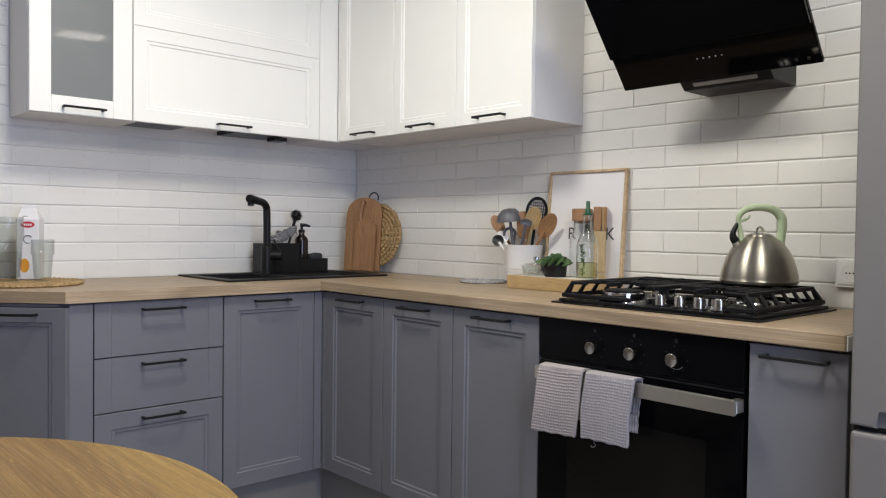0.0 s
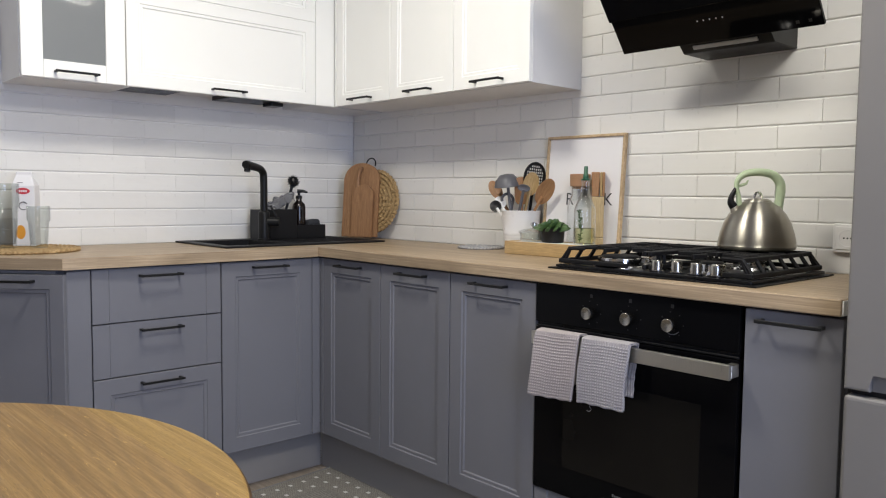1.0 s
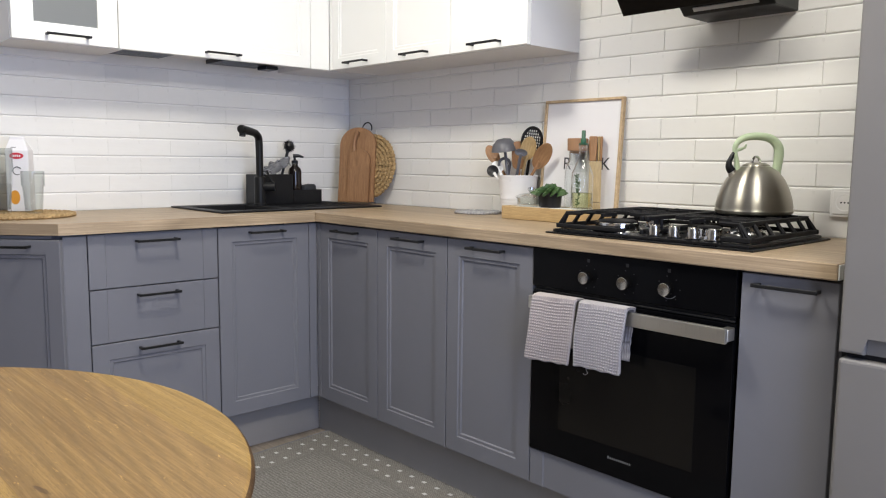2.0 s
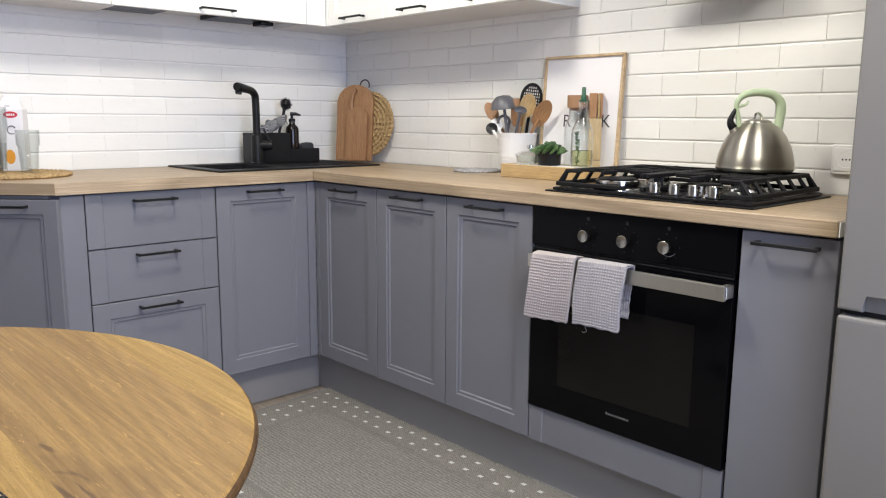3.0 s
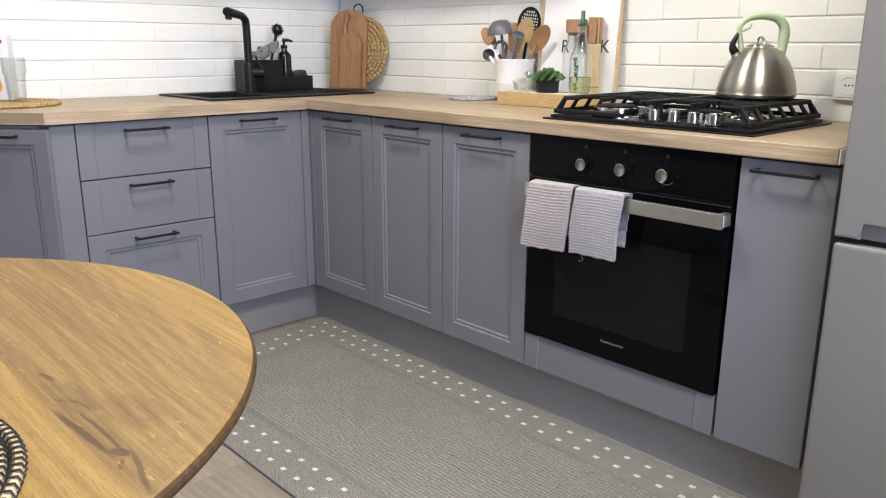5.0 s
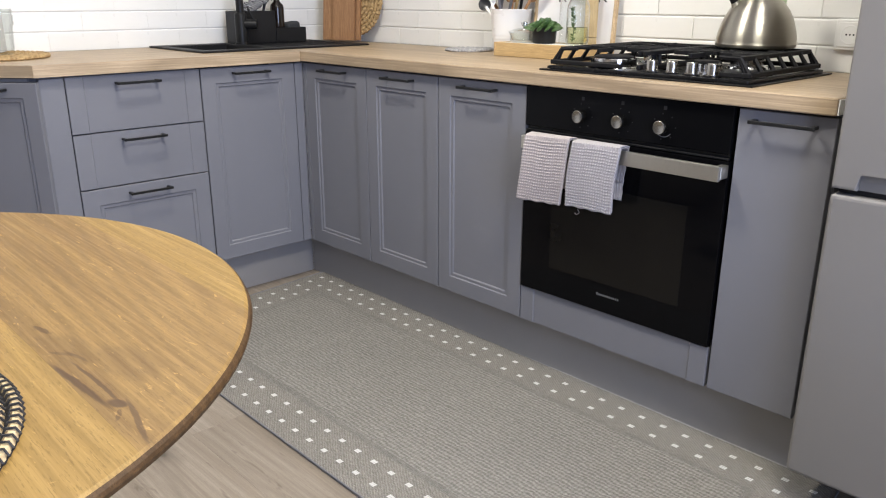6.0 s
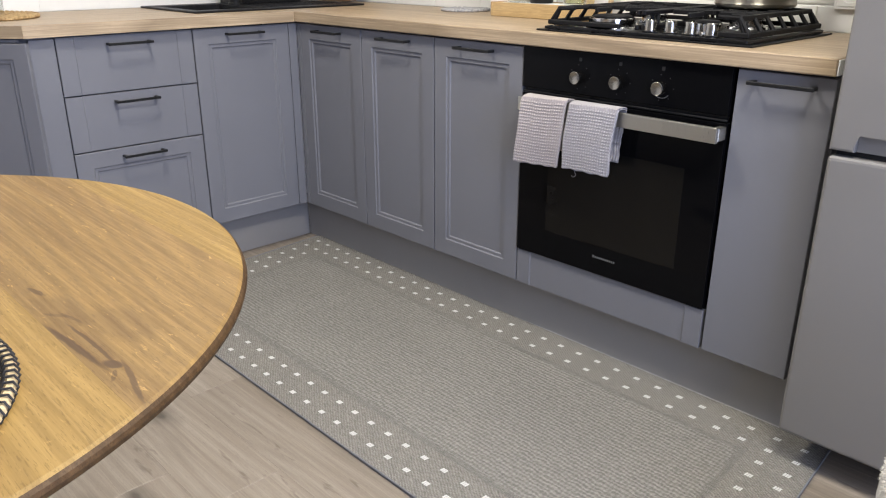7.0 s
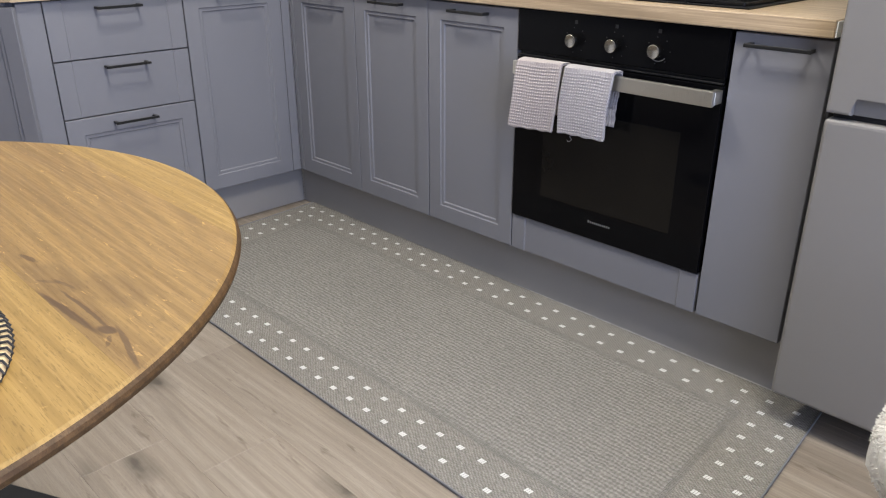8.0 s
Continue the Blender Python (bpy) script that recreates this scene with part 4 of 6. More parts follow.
for kx in (2.022, 2.078, 2.131, 2.185):
    knob = part("knob", lathe([(0, 0.008), (0.019, 0.008), (0.019, 0.012), (0.0145, 0.013), (0.0140, 0.036), (0.0128, 0.038), (0, 0.0385)], 24, (kx, -0.507, TOP)), KNOB_STEEL, hob, "brushed steel gas knob", True)
    part("skirt", lathe([(0.0195, 0.008), (0.021, 0.008), (0.021, 0.0105), (0.0195, 0.0115)], 24, (kx, -0.507, TOP)), BLACK_ENAMEL, knob)

# ---- kettle ----
kettle = thing("kettle", pose(2.132, -0.188, 0.9655, 0, 0, 47) @ Matrix.Scale(0.86, 4), "brushed steel whistling kettle with a pale green handle", "kettle")
part("body", lathe([(0, 0), (0.108, 0), (0.116, 0.004), (0.119, 0.012), (0.1165, 0.019), (0.1175, 0.024), (0.1125, 0.05), (0.102, 0.083), (0.087, 0.112), (0.067, 0.136), (0.048, 0.149), (0.045, 0.151), (0, 0.1515)], 48), KETTLE_STEEL, kettle, "", True)
lid = part("lid", lathe([(0, 0.1518), (0.043, 0.1518), (0.041, 0.156), (0.028, 0.162), (0, 0.164)], 36), KETTLE_STEEL, kettle, "", True)
part("lid_loop", tube(arc((0, 0, 0.160), 0.022, 0, 180, 12, (0.8, 0.6, 0)), 0.0045, 8), CHROME, lid, "", True)
grip = [(-0.056, 0, 0.135), (-0.058, 0, 0.160), (-0.064, 0, 0.185), (-0.066, 0, 0.200), (-0.058, 0, 0.216), (-0.040, 0, 0.228), (-0.010, 0, 0.233), (0.025, 0, 0.231), (0.048, 0, 0.222),
        (0.064, 0, 0.203), (0.067, 0, 0.182), (0.065, 0, 0.158), (0.062, 0, 0.134), (0.060, 0, 0.112)]
grip = [(x * 1.06, y, 0.135 + (z - 0.135) * 1.13) for x, y, z in grip]
part("handle", tube(smooth_path(grip), smooth_sizes([0.010, 0.008, 0.007, 0.008, 0.0095, 0.011, 0.012, 0.013, 0.014, 0.015, 0.015, 0.014, 0.0145, 0.017]), 14), GREEN_PLASTIC, kettle, "pale green plastic handle", True)
part("trigger", tube([(-0.066, 0, 0.200), (-0.048, 0, 0.206), (-0.038, 0, 0.210), (-0.034, 0, 0.220)], [0.005, 0.005, 0.004, 0.003], 8), GREEN_PLASTIC, kettle, "", True)
spout = part("spout", tube([(-0.062, 0, 0.110), (-0.073, 0, 0.130), (-0.078, 0, 0.139)], [0.021, 0.015, 0.0125], 16), KETTLE_STEEL, kettle, "", True)
part("whistle", tube(smooth_path([(-0.0765, 0, 0.136), (-0.084, 0, 0.147), (-0.086, 0, 0.162), (-0.077, 0, 0.184), (-0.068, 0, 0.200)]), smooth_sizes([0.0140, 0.0125, 0.009, 0.007, 0.005]), 10), BLACK_NYLON, spout, "black whistle cap with a lever", True)

# ---- cooker hood ----
hood = thing("cooker_hood", pose(2.0, 0, 0), "slanted black glass cooker hood mounted on the brick wall", "cooker hood")
slope = Vector((0, -0.200, 0.240)).normalized()
tilt = math.degrees(math.atan2(slope.z, -slope.y))


def slanted(name, x0, x1, foot, length, thick, material, parent, label=""):
    ob = part(name, box(x0, x1, -thick, 0, 0, length, 0.002), material, parent, label)
    ob.matrix_local = Matrix.Translation((0, *foot)) @ Matrix.Rotation(radians(90 - tilt), 4, "X")
    return ob


low_panel = slanted("lower_panel", -0.296, 0.300, (-0.205, 1.552), 0.40, 0.012, BLACK_GLASS, hood, "glossy black glass lower panel")
slanted("upper_panel", -0.292, 0.300, (-0.292, 1.632), 0.36, 0.012, BLACK_GLASS, hood, "glossy black glass upper panel")
for k in range(5):
    part("touch_mark", lathe([(0, 0), (0.0024, 0), (0, 0.0006)], 8, (-0.028 + 0.0185 * k, -0.0121, 0.068), Matrix.Rotation(radians(90), 3, "X")), PAPER, low_panel)
for k in range(2):
    part("sticker", box(0.232 + 0.032 * k, 0.241 + 0.032 * k, -0.0126, -0.0121, 0.014, 0.023, 0.0002, 1), DARK_GREY, low_panel)
bm = bmesh.new()
side = [(-0.006, 1.532), (-0.150, 1.532), (-0.178, 1.558), (-0.415, 1.815), (-0.415, 1.92), (-0.006, 1.92)]
left, right = [[bm.verts.new((x, y, z)) for y, z in side] for x in (-0.130, 0.145)]
for k in range(len(side)):
    j = (k + 1) % len(side)
    bm.faces.new((left[k], left[j], right[j], right[k]))
bm.faces.new(left)
bm.faces.new(right[::-1])
bmesh.ops.bevel(bm, geom=list(bm.edges), offset=0.002, segments=1, affect="EDGES")
body = part("body", bm, BLACK_METAL, hood)
strip = part("lamp_strip", box(-0.090, 0.105, -0.004, 0.0, -0.007, 0.007, 0.002), LIGHT_STRIP, hood, "pale lamp strip, switched off")
strip.matrix_local = Matrix.Translation((0.000, -0.1650, 1.5455)) @ Matrix.Rotation(radians(45), 4, "X")
part("chimney", box(-0.11, 0.15, -0.22, -0.006, 1.921, CEIL_Z - 0.003, 0.002), BLACK_METAL, hood)

# ---- fridge ----
FX0, FX1, FF = 2.541, 3.141, -0.665
fridge = thing("fridge", pose(0, 0, 0), "tall grey two-door fridge freezer beside the worktop", "fridge")
part("body", box(FX0 + 0.004, FX1 - 0.004, FF + 0.062, -0.03, 0.075, 1.70, 0.006), FRIDGE_STEEL, fridge)
lower = part("lower_door", box(FX0, FX1, FF, FF + 0.058, 0.086, 0.7225, 0.009, 3), FRIDGE_STEEL, fridge, "grey lower freezer door")
outline = [(FX0, 0.734), (FX0 + 0.047, 0.734), (FX0 + 0.047, 0.774), (FX1 - 0.047, 0.774), (FX1 - 0.047, 0.734), (FX1, 0.734), (FX1, 1.70), (FX0, 1.70)]
bm = bmesh.new()
front, back = [[bm.verts.new((x, y, z)) for x, z in outline] for y in (FF, FF + 0.058)]
for k in range(8):
    bm.faces.new((front[k], front[(k + 1) % 8], back[(k + 1) % 8], back[k]))
bm.faces.new(front[::-1])
bm.faces.new(back)
bmesh.ops.bevel(bm, geom=[e for e in bm.edges if all(v.co.y < FF + 0.001 for v in e.verts)], offset=0.006, segments=3, affect="EDGES", profile=0.5)
upper = part("upper_door", bm, FRIDGE_STEEL, fridge, "grey upper fridge door")
part("grip_recess", box(FX0 + 0.0475, FX1 - 0.0475, FF + 0.017, FF + 0.058, 0.734, 0.7735), FRIDGE_STEEL, upper)
part("grip", box(FX0 + 0.049, FX1 - 0.049, FF + 0.004, FF + 0.0165, 0.7670, 0.7725, 0.001, 1), SILVER_HANDLE, upper, "recessed pale grip")
part("gasket", box(FX0 + 0.010, FX1 - 0.010, FF + 0.020, FF + 0.058, 0.7235, 0.7335), BLACK_NYLON, fridge)
part("base_grille", box(FX0 + 0.02, FX1 - 0.02, FF + 0.33, FF + 0.345, 0.02, 0.074), BLACK_NYLON, fridge)
for fx in (FX0 + 0.06, FX1 - 0.06):
    for fy in (FF + 0.30, -0.12):
        part("foot", lathe([(0, 0), (0.02, 0), (0.02, 0.012), (0.009, 0.014), (0.009, 0.078), (0, 0.078)], 14, (fx, fy, 0.0)), BLACK_NYLON, fridge)

# ---- wall socket ----
socket = thing("wall_socket", pose(2.3085, -0.0105, 0.999, 90, 0, 0), "white square wall socket on the brick tiles", "wall socket")
part("plate", box(-0.040, 0.040, -0.040, 0.040, -0.0072, 0.008, 0.003), WHITE_PLASTIC, socket)
part("insert", box(-0.032, 0.032, -0.032, 0.032, 0.0082, 0.0110, 0.0015, 1), WHITE_PLASTIC, socket)
part("rim", lathe([(0.0245, 0.0108), (0.0245, 0.0125), (0.0225, 0.0125), (0.0215, 0.0112)], 32), GROUT, socket)
part("well", lathe([(0, 0.0112), (0.0215, 0.0112), (0.0215, 0.0116), (0, 0.0116)], 32), WHITE_PLASTIC, socket)
for k in (-1, 0, 1):
    part("hole", lathe([(0, 0.0116), (0.0024, 0.0116), (0.0024, 0.0122), (0, 0.0122)], 10, (0.0092 * k, 0, 0)), BLACK_NYLON, socket)

# ---- table ----
TCX, TCY, TR, TZ = 2.058, -2.312, 0.550, 0.750
table = thing("round_table", pose(0, 0, 0), "round oiled oak table on a black steel base", "table")


def table_plank(y0, y1, board):
    """One glued plank of the round top, cut by the circle, with an eased rim."""
    steps = 40
    a0, a1 = max(-TR, y0), min(TR, y1)
    # near the ends of the circle the outline turns fast, so follow it by angle
    t0, t1 = math.asin(max(-1, a0 / TR)), math.asin(min(1, a1 / TR))
    angles = [t0 + (t1 - t0) * k / steps for k in range(steps + 1)]
    bm = bmesh.new()
    rings = []
    for drop, inset in ((0.0200, 0.014), (0.0165, 0.0060), (0.0125, 0.0015), (0.0075, 0.0), (0.0040, 0.0016), (0.0014, 0.0045), (0.0, 0.0085)):
        r = TR - inset
        cut = [max(-r, min(r, TR * math.sin(a))) for a in angles]
        right = [(math.sqrt(max(0.0, r * r - y * y)), y) for y in cut]
        left = [(-x, y) for x, y in reversed(right)]
        rings.append([bm.verts.new((TCX + x, TCY + y, TZ - drop)) for x, y in right + left])
    n = len(rings[0])
    for a, b in zip(rings, rings[1:]):
        for k in range(n):
            bm.faces.new((a[k], a[(k + 1) % n], b[(k + 1) % n], b[k]))
    bm.faces.new(rings[0][::-1])
    bm.faces.new(rings[-1])
    bmesh.ops.remove_doubles(bm, verts=bm.verts, dist=1e-6)
    # rim sides and underside take the end grain with shade in its colour
    for f in bm.faces:
        f.material_index = 1 if f.calc_center_median().z < TZ - 0.0026 else 0
    ob = part("plank", bm, board, table)
    ob.data.materials.append(SHADED_END_GRAIN)
    return ob


seams = [-TR, -0.360, -0.150, 0.062, 0.256, 0.468, TR]
boards = (PALE_OAK, TABLE_OAK, TABLE_OAK, PALE_OAK, TABLE_OAK, PALE_OAK)
for y0, y1, board in zip(seams, seams[1:], boards):
    table_plank(y0 + 0.00005, y1 - 0.00005, board)
base_turn = pose(TCX, TCY, 0, 0, 0, 27)
for side in (-1, 1):
    plate = part("mounting_plate", box(-0.24, 0.24, -0.05, 0.05, 0.7220, 0.7295, 0.002, 1), BLACK_METAL, table)
    plate.matrix_local = base_turn @ pose(0, side * 0.25, 0)
    runner = part("floor_runner", box(-0.38, 0.38, -0.035, 0.035, 0.001, 0.029, 0.003), BLACK_METAL, table)
    runner.matrix_local = base_turn @ pose(0, side * 0.465, 0)
crossbar = part("crossbar", box(-0.035, 0.035, -0.4295, 0.4295, 0.001, 0.029, 0.003), BLACK_METAL, table)
crossbar.matrix_local = base_turn
pedestal = part("pedestal", box(-0.05, 0.05, -0.05, 0.05, 0.0295, 0.7215, 0.004), BLACK_METAL, table)
pedestal.matrix_local = base_turn
beam = part("beam", box(-0.04, 0.04, -0.1995, 0.1995, 0.7220, 0.7295, 0.002, 1), BLACK_METAL, table)
beam.matrix_local = base_turn

# round placemat of wrapped straw rope
mat_thing = thing("placemat", pose(2.365, -2.302, TZ + 0.0005), "round placemat of natural straw wrapped in black", "placemat")
rope, wrap = bmesh.new(), bmesh.new()
for k in range(15):
    r = 0.012 + 0.0133 * k
    count = max(8, int(2 * math.pi * r / 0.0105))
    steps = max(12, count)
    add_tube(rope, [(r * math.cos(2 * math.pi * i / steps), r * math.sin(2 * math.pi * i / steps), 0.0055) for i in range(steps)], 0.0054, 6, True)
    for i in range(count):
        a = 2 * math.pi * (i + 0.5 * (k % 2)) / count
        c, s = math.cos(a), math.sin(a)
        loop = [(c * (r + 0.0069 * math.cos(w)) - s * 0.0018 * math.sin(w), s * (r + 0.0069 * math.cos(w)) + c * 0.0018 * math.sin(w), 0.0064 + 0.0060 * math.sin(w)) for w in (0, 1.05, 2.09, 3.14, 4.19, 5.24)]
        add_tube(wrap, loop, 0.0014 if k > 11 else 0.0012, 4, True)
part("straw_rope", rope, NATURAL_STRAW, mat_thing, "", True)
part("black_binding", wrap, BLACK_STRAW, mat_thing, "black straw binding")

# ---- rug ----
RX0, RX1, RY0, RY1 = 0.572, 2.621, -1.351, -0.531
rug = thing("rug", pose(0, 0, 0), "grey flat-woven rug with a border of cream dots", "rug")
b, line = 0.145, 0.016
part("woven_middle", box(RX0 + b + line, RX1 - b - line, RY0 + b + line, RY1 - b - line, 0.0008, 0.0075, 0.001, 1), RUG_MIDDLE, rug)
for x0, x1, y0, y1 in ((RX0, RX1, RY0, RY0 + b - 0.0005), (RX0, RX1, RY1 - b + 0.0005, RY1), (RX0, RX0 + b - 0.0005, RY0 + b, RY1 - b), (RX1 - b + 0.0005, RX1, RY0 + b, RY1 - b)):
    part("woven_border", box(x0, x1, y0, y1, 0.0008, 0.0068, 0.001, 1), RUG_BORDER, rug, "darker twill border")
for x0, x1, y0, y1 in ((RX0 + b - 0.003, RX1 - b + 0.003, RY0 + b - 0.003, RY0 + b + line), (RX0 + b - 0.003, RX1 - b + 0.003, RY1 - b - line, RY1 - b + 0.003),
                       (RX0 + b - 0.003, RX0 + b + line, RY0 + b + line, RY1 - b - line), (RX1 - b - line, RX1 - b + 0.003, RY0 + b + line, RY1 - b - line)):
    part("inner_line", box(x0, x1, y0, y1, 0.0008, 0.0066), RUG_LINE, rug, "darker woven line")
for x0, x1, y0, y1 in ((RX0, RX1, RY0 - 0.004, RY0 - 0.0003), (RX0, RX1, RY1 + 0.0003, RY1 + 0.003), (RX0 - 0.004, RX0 - 0.0003, RY0, RY1), (RX1 + 0.0003, RX1 + 0.004, RY0, RY1)):
    back_edge = y0 > RY1
    part("binding", box(x0, x1, y0, y1, 0.0008, 0.0085, 0.001, 1), RUG_HEM if back_edge else RUG_EDGE, rug, "pale hem" if back_edge else "dark bound edge")
dots = bmesh.new()


def dot(x, y):
    """Three short cream floats side by side, slightly slanted."""
    for k in (-1, 0, 1):
        first = len(dots.verts)
        add_box(dots, x + 0.0056 * k - 0.0021, x + 0.0056 * k + 0.0021, y - 0.0060, y + 0.0060, 0.0066, 0.0076)
        dots.verts.ensure_lookup_table()
        for v in dots.verts[first:]:
            v.co.x += 0.20 * (v.co.y - y)


# two dotted rows round the whole border, on one grid
COLS, LINES = 30, 12
for c in range(COLS + 1):
    for r in range(LINES + 1):
        ring = min(c, r, COLS - c, LINES - r)
        if ring < 2:
            dot(RX0 + 0.049 + (RX1 - 0.040 - RX0 - 0.049) * c / COLS, -0.5825 - 0.0602 * r)
tagged(part("cream_dots", dots, RUG_DOT, rug, "cream woven dots"), kind="stuff")
# the rug lies a little askew, its ends out of square
for piece in rug.children:
    for v in piece.data.vertices:
        v.co.x, v.co.y = v.co.x + 0.082 * (-0.552 - v.co.y), v.co.y - 0.006 * (v.co.x - 2.58)

# ---- fleece stool ----
stool = thing("fleece_stool", pose(3.054, -1.122, -0.012), "stool with a fluffy white fleece seat", "stool")
bm = bmesh.new()
bmesh.ops.create_uvsphere(bm, u_segments=40, v_segments=24, radius=1.0)
for v in bm.verts:
    c = v.co.copy()
    p = Vector((math.copysign(abs(c.x) ** 0.8, c.x) * 0.19, math.copysign(abs(c.y) ** 0.8, c.y) * 0.19, math.copysign(abs(c.z) ** 0.6, c.z) * 0.075))
    v.co = p * (1 + 0.05 * noise.noise(p * 30) + 0.03 * noise.noise(p * 90)) + Vector((0, 0, 0.425))
part("seat", bm, FLUFF, stool, "fluffy white fleece seat", True)
hair = bmesh.new()
rnd = random.Random(5)
for k in range(16000):
    a, h = rnd.uniform(0, 2 * math.pi), rnd.uniform(-0.9, 1.0)
    n = Vector((math.cos(a) * math.sqrt(1 - h * h), math.sin(a) * math.sqrt(1 - h * h), h))
    p = Vector((math.copysign(abs(n.x) ** 0.8, n.x) * 0.19, math.copysign(abs(n.y) ** 0.8, n.y) * 0.19, math.copysign(abs(n.z) ** 0.6, n.z) * 0.075 + 0.425))
    d = (n + Vector((rnd.uniform(-0.8, 0.8), rnd.uniform(-0.8, 0.8), rnd.uniform(-0.9, 0.4)))).normalized() * rnd.uniform(0.002, 0.006)
    w = n.orthogonal().normalized() * 0.0011
    hair.faces.new([hair.verts.new(q) for q in (p - w, p + w, p + d)])
tagged(part("fleece", hair, FLUFF, stool), kind="stuff")
for a in (45, 135, 225, 315):
    dx, dy = math.cos(radians(a)), math.sin(radians(a))
    part("leg", tube([(dx * 0.10, dy * 0.10, 0.38), (dx * 0.16, dy * 0.16, 0.012)], [0.014, 0.011], 10), FRAME_WOOD, stool)

# ---- sink and what stands on it ----
sink = thing("sink", pose(0, 0, 0), "black composite sink with a drainer set in the worktop", "sink")
SX0, SX1, SY0, SY1, SZ = 0.034, 0.478, -0.925, -0.175, TOP + 0.0075
bm = bmesh.new()
add_box(bm, SX0, 0.104, SY0, SY1, TOP + 0.0005, SZ, 0.003)
add_box(bm, 0.416, SX1, SY0, SY1, TOP + 0.0005, SZ, 0.003)
add_box(bm, 0.104, 0.416, SY0, -0.882, TOP + 0.0005, SZ, 0.002)
add_box(bm, 0.104, 0.416, -0.628, -0.575, TOP + 0.0005, SZ, 0.002)
add_box(bm, 0.104, 0.416, SY1 - 0.04, SY1, TOP + 0.0005, SZ, 0.002)
part("rim", bm, GRANITE, sink)
drainer = part("drainer", box(0.104, 0.416, -0.574, SY1 - 0.041, TOP + 0.0005, TOP + 0.004), GRANITE, sink, "ribbed drainer")
for k in range(9):
    part("rib", box(0.118 + 0.033 * k, 0.127 + 0.033 * k, -0.56, SY1 - 0.055, TOP + 0.0041, TOP + 0.0066, 0.001, 1), GRANITE, drainer)
bm = bmesh.new()
add_box(bm, 0.102, 0.106, -0.884, -0.626, 0.725, TOP + 0.003)
add_box(bm, 0.414, 0.418, -0.884, -0.626, 0.725, TOP + 0.003)
add_box(bm, 0.106, 0.414, -0.884, -0.880, 0.725, TOP + 0.003)
add_box(bm, 0.106, 0.414, -0.630, -0.626, 0.725, TOP + 0.003)
add_box(bm, 0.106, 0.414, -0.880, -0.630, 0.725, 0.730)
part("bowl", bm, GRANITE, sink, "deep black bowl")
part("waste", lathe([(0, 0.7302), (0.04, 0.7302), (0.036, 0.7335), (0, 0.7325)], 24, (0.26, -0.755, 0)), STEEL, sink, "steel waste", True)

faucet = thing("faucet", pose(0.185, -0.600, SZ), "matt black kitchen mixer tap on the sink", "faucet")
part("base", lathe([(0, 0), (0.027, 0), (0.027, 0.006), (0.024, 0.009), (0.024, 0.115), (0.022, 0.120), (0.0165, 0.124), (0, 0.124)], 24), BLACK_METAL, faucet, "", True)
part("spout", tube(smooth_path([(0, 0, 0.118), (0, 0, 0.20), (0, -0.001, 0.262), (0.004, -0.006, 0.284), (0.018, -0.026, 0.299), (0.038, -0.056, 0.305), (0.086, -0.124, 0.312), (0.094, -0.136, 0.312)]),
                   smooth_sizes([0.0155, 0.0155, 0.0155, 0.0155, 0.0155, 0.0155, 0.0180, 0.0155]), 16), BLACK_METAL, faucet, "", True)
part("nozzle", tube([(0.082, -0.120, 0.305), (0.084, -0.123, 0.285)], [0.014, 0.0125], 16), BLACK_METAL, faucet, "", True)
part("valve", tube([(0, 0, 0.078), (0.024, 0.030, 0.078), (0.040, 0.050, 0.078)], [0.020, 0.020, 0.019], 16), BLACK_METAL, faucet, "", True)
part("lever", tube([(0.036, 0.045, 0.086), (0.026, 0.032, 0.120), (0.018, 0.022, 0.146)], [0.006, 0.005, 0.0045], 10), BLACK_METAL, faucet, "", True)

caddy = thing("sink_caddy", pose(0, 0, 0), "black plastic sink caddy standing on the drainer", "sink caddy")
CX0, CX1 = 0.075, 0.165
bm = bmesh.new()


def tray_walls(bm, x0, x1, y0, y1, z0, z1, t=0.003):
    add_box(bm, x0, x1, y0, y1, z0, z0 + t)
    add_box(bm, x0, x0 + t, y0, y1, z0 + t, z1, 0.001, 1)
    add_box(bm, x1 - t, x1, y0, y1, z0 + t, z1, 0.001, 1)
    add_box(bm, x0 + t, x1 - t, y0, y0 + t, z0 + t, z1, 0.001, 1)
    add_box(bm, x0 + t, x1 - t, y1 - t, y1, z0 + t, z1, 0.001, 1)


tray_walls(bm, CX0, CX1, -0.605, -0.425, SZ + 0.0005, 1.036)
part("tall_compartment", bm, BLACK_NYLON, caddy)
bm = bmesh.new()
tray_walls(bm, CX0, CX1, -0.424, -0.275, SZ + 0.0005, 0.968)
part("low_compartment", bm, BLACK_NYLON, caddy)
soap = thing("soap_bottle", pose(0.125, -0.390, SZ + 0.0045), "dark brown pump soap bottle in the caddy", "bottle")
part("bottle", lathe([(0, 0), (0.027, 0), (0.029, 0.004), (0.029, 0.135), (0.026, 0.148), (0.014, 0.160), (0.012, 0.170), (0, 0.170)], 24), SOAP_GLASS, soap, "", True)
part("collar", lathe([(0, 0.1705), (0.0145, 0.1705), (0.0145, 0.184), (0.006, 0.187), (0.005, 0.202), (0, 0.202)], 20), BLACK_NYLON, soap, "", True)
part("pump", tube([(-0.004, -0.006, 0.205), (0.010, 0.014, 0.206), (0.024, 0.030, 0.200)], [0.009, 0.007, 0.004], 10), BLACK_NYLON, soap, "", True)
sponge = thing("sponge", pose(0.12, -0.318, SZ + 0.004, 8, 0, 4), "dark grey kitchen sponge in the caddy", "sponge")
part("pad", box(-0.03, 0.03, -0.032, 0.036, 0, 0.078, 0.012, 3), SPONGE, sponge)
brush = thing("dish_brush", pose(0.115, -0.455, SZ + 0.004), "black dish brush standing in the caddy", "brush")
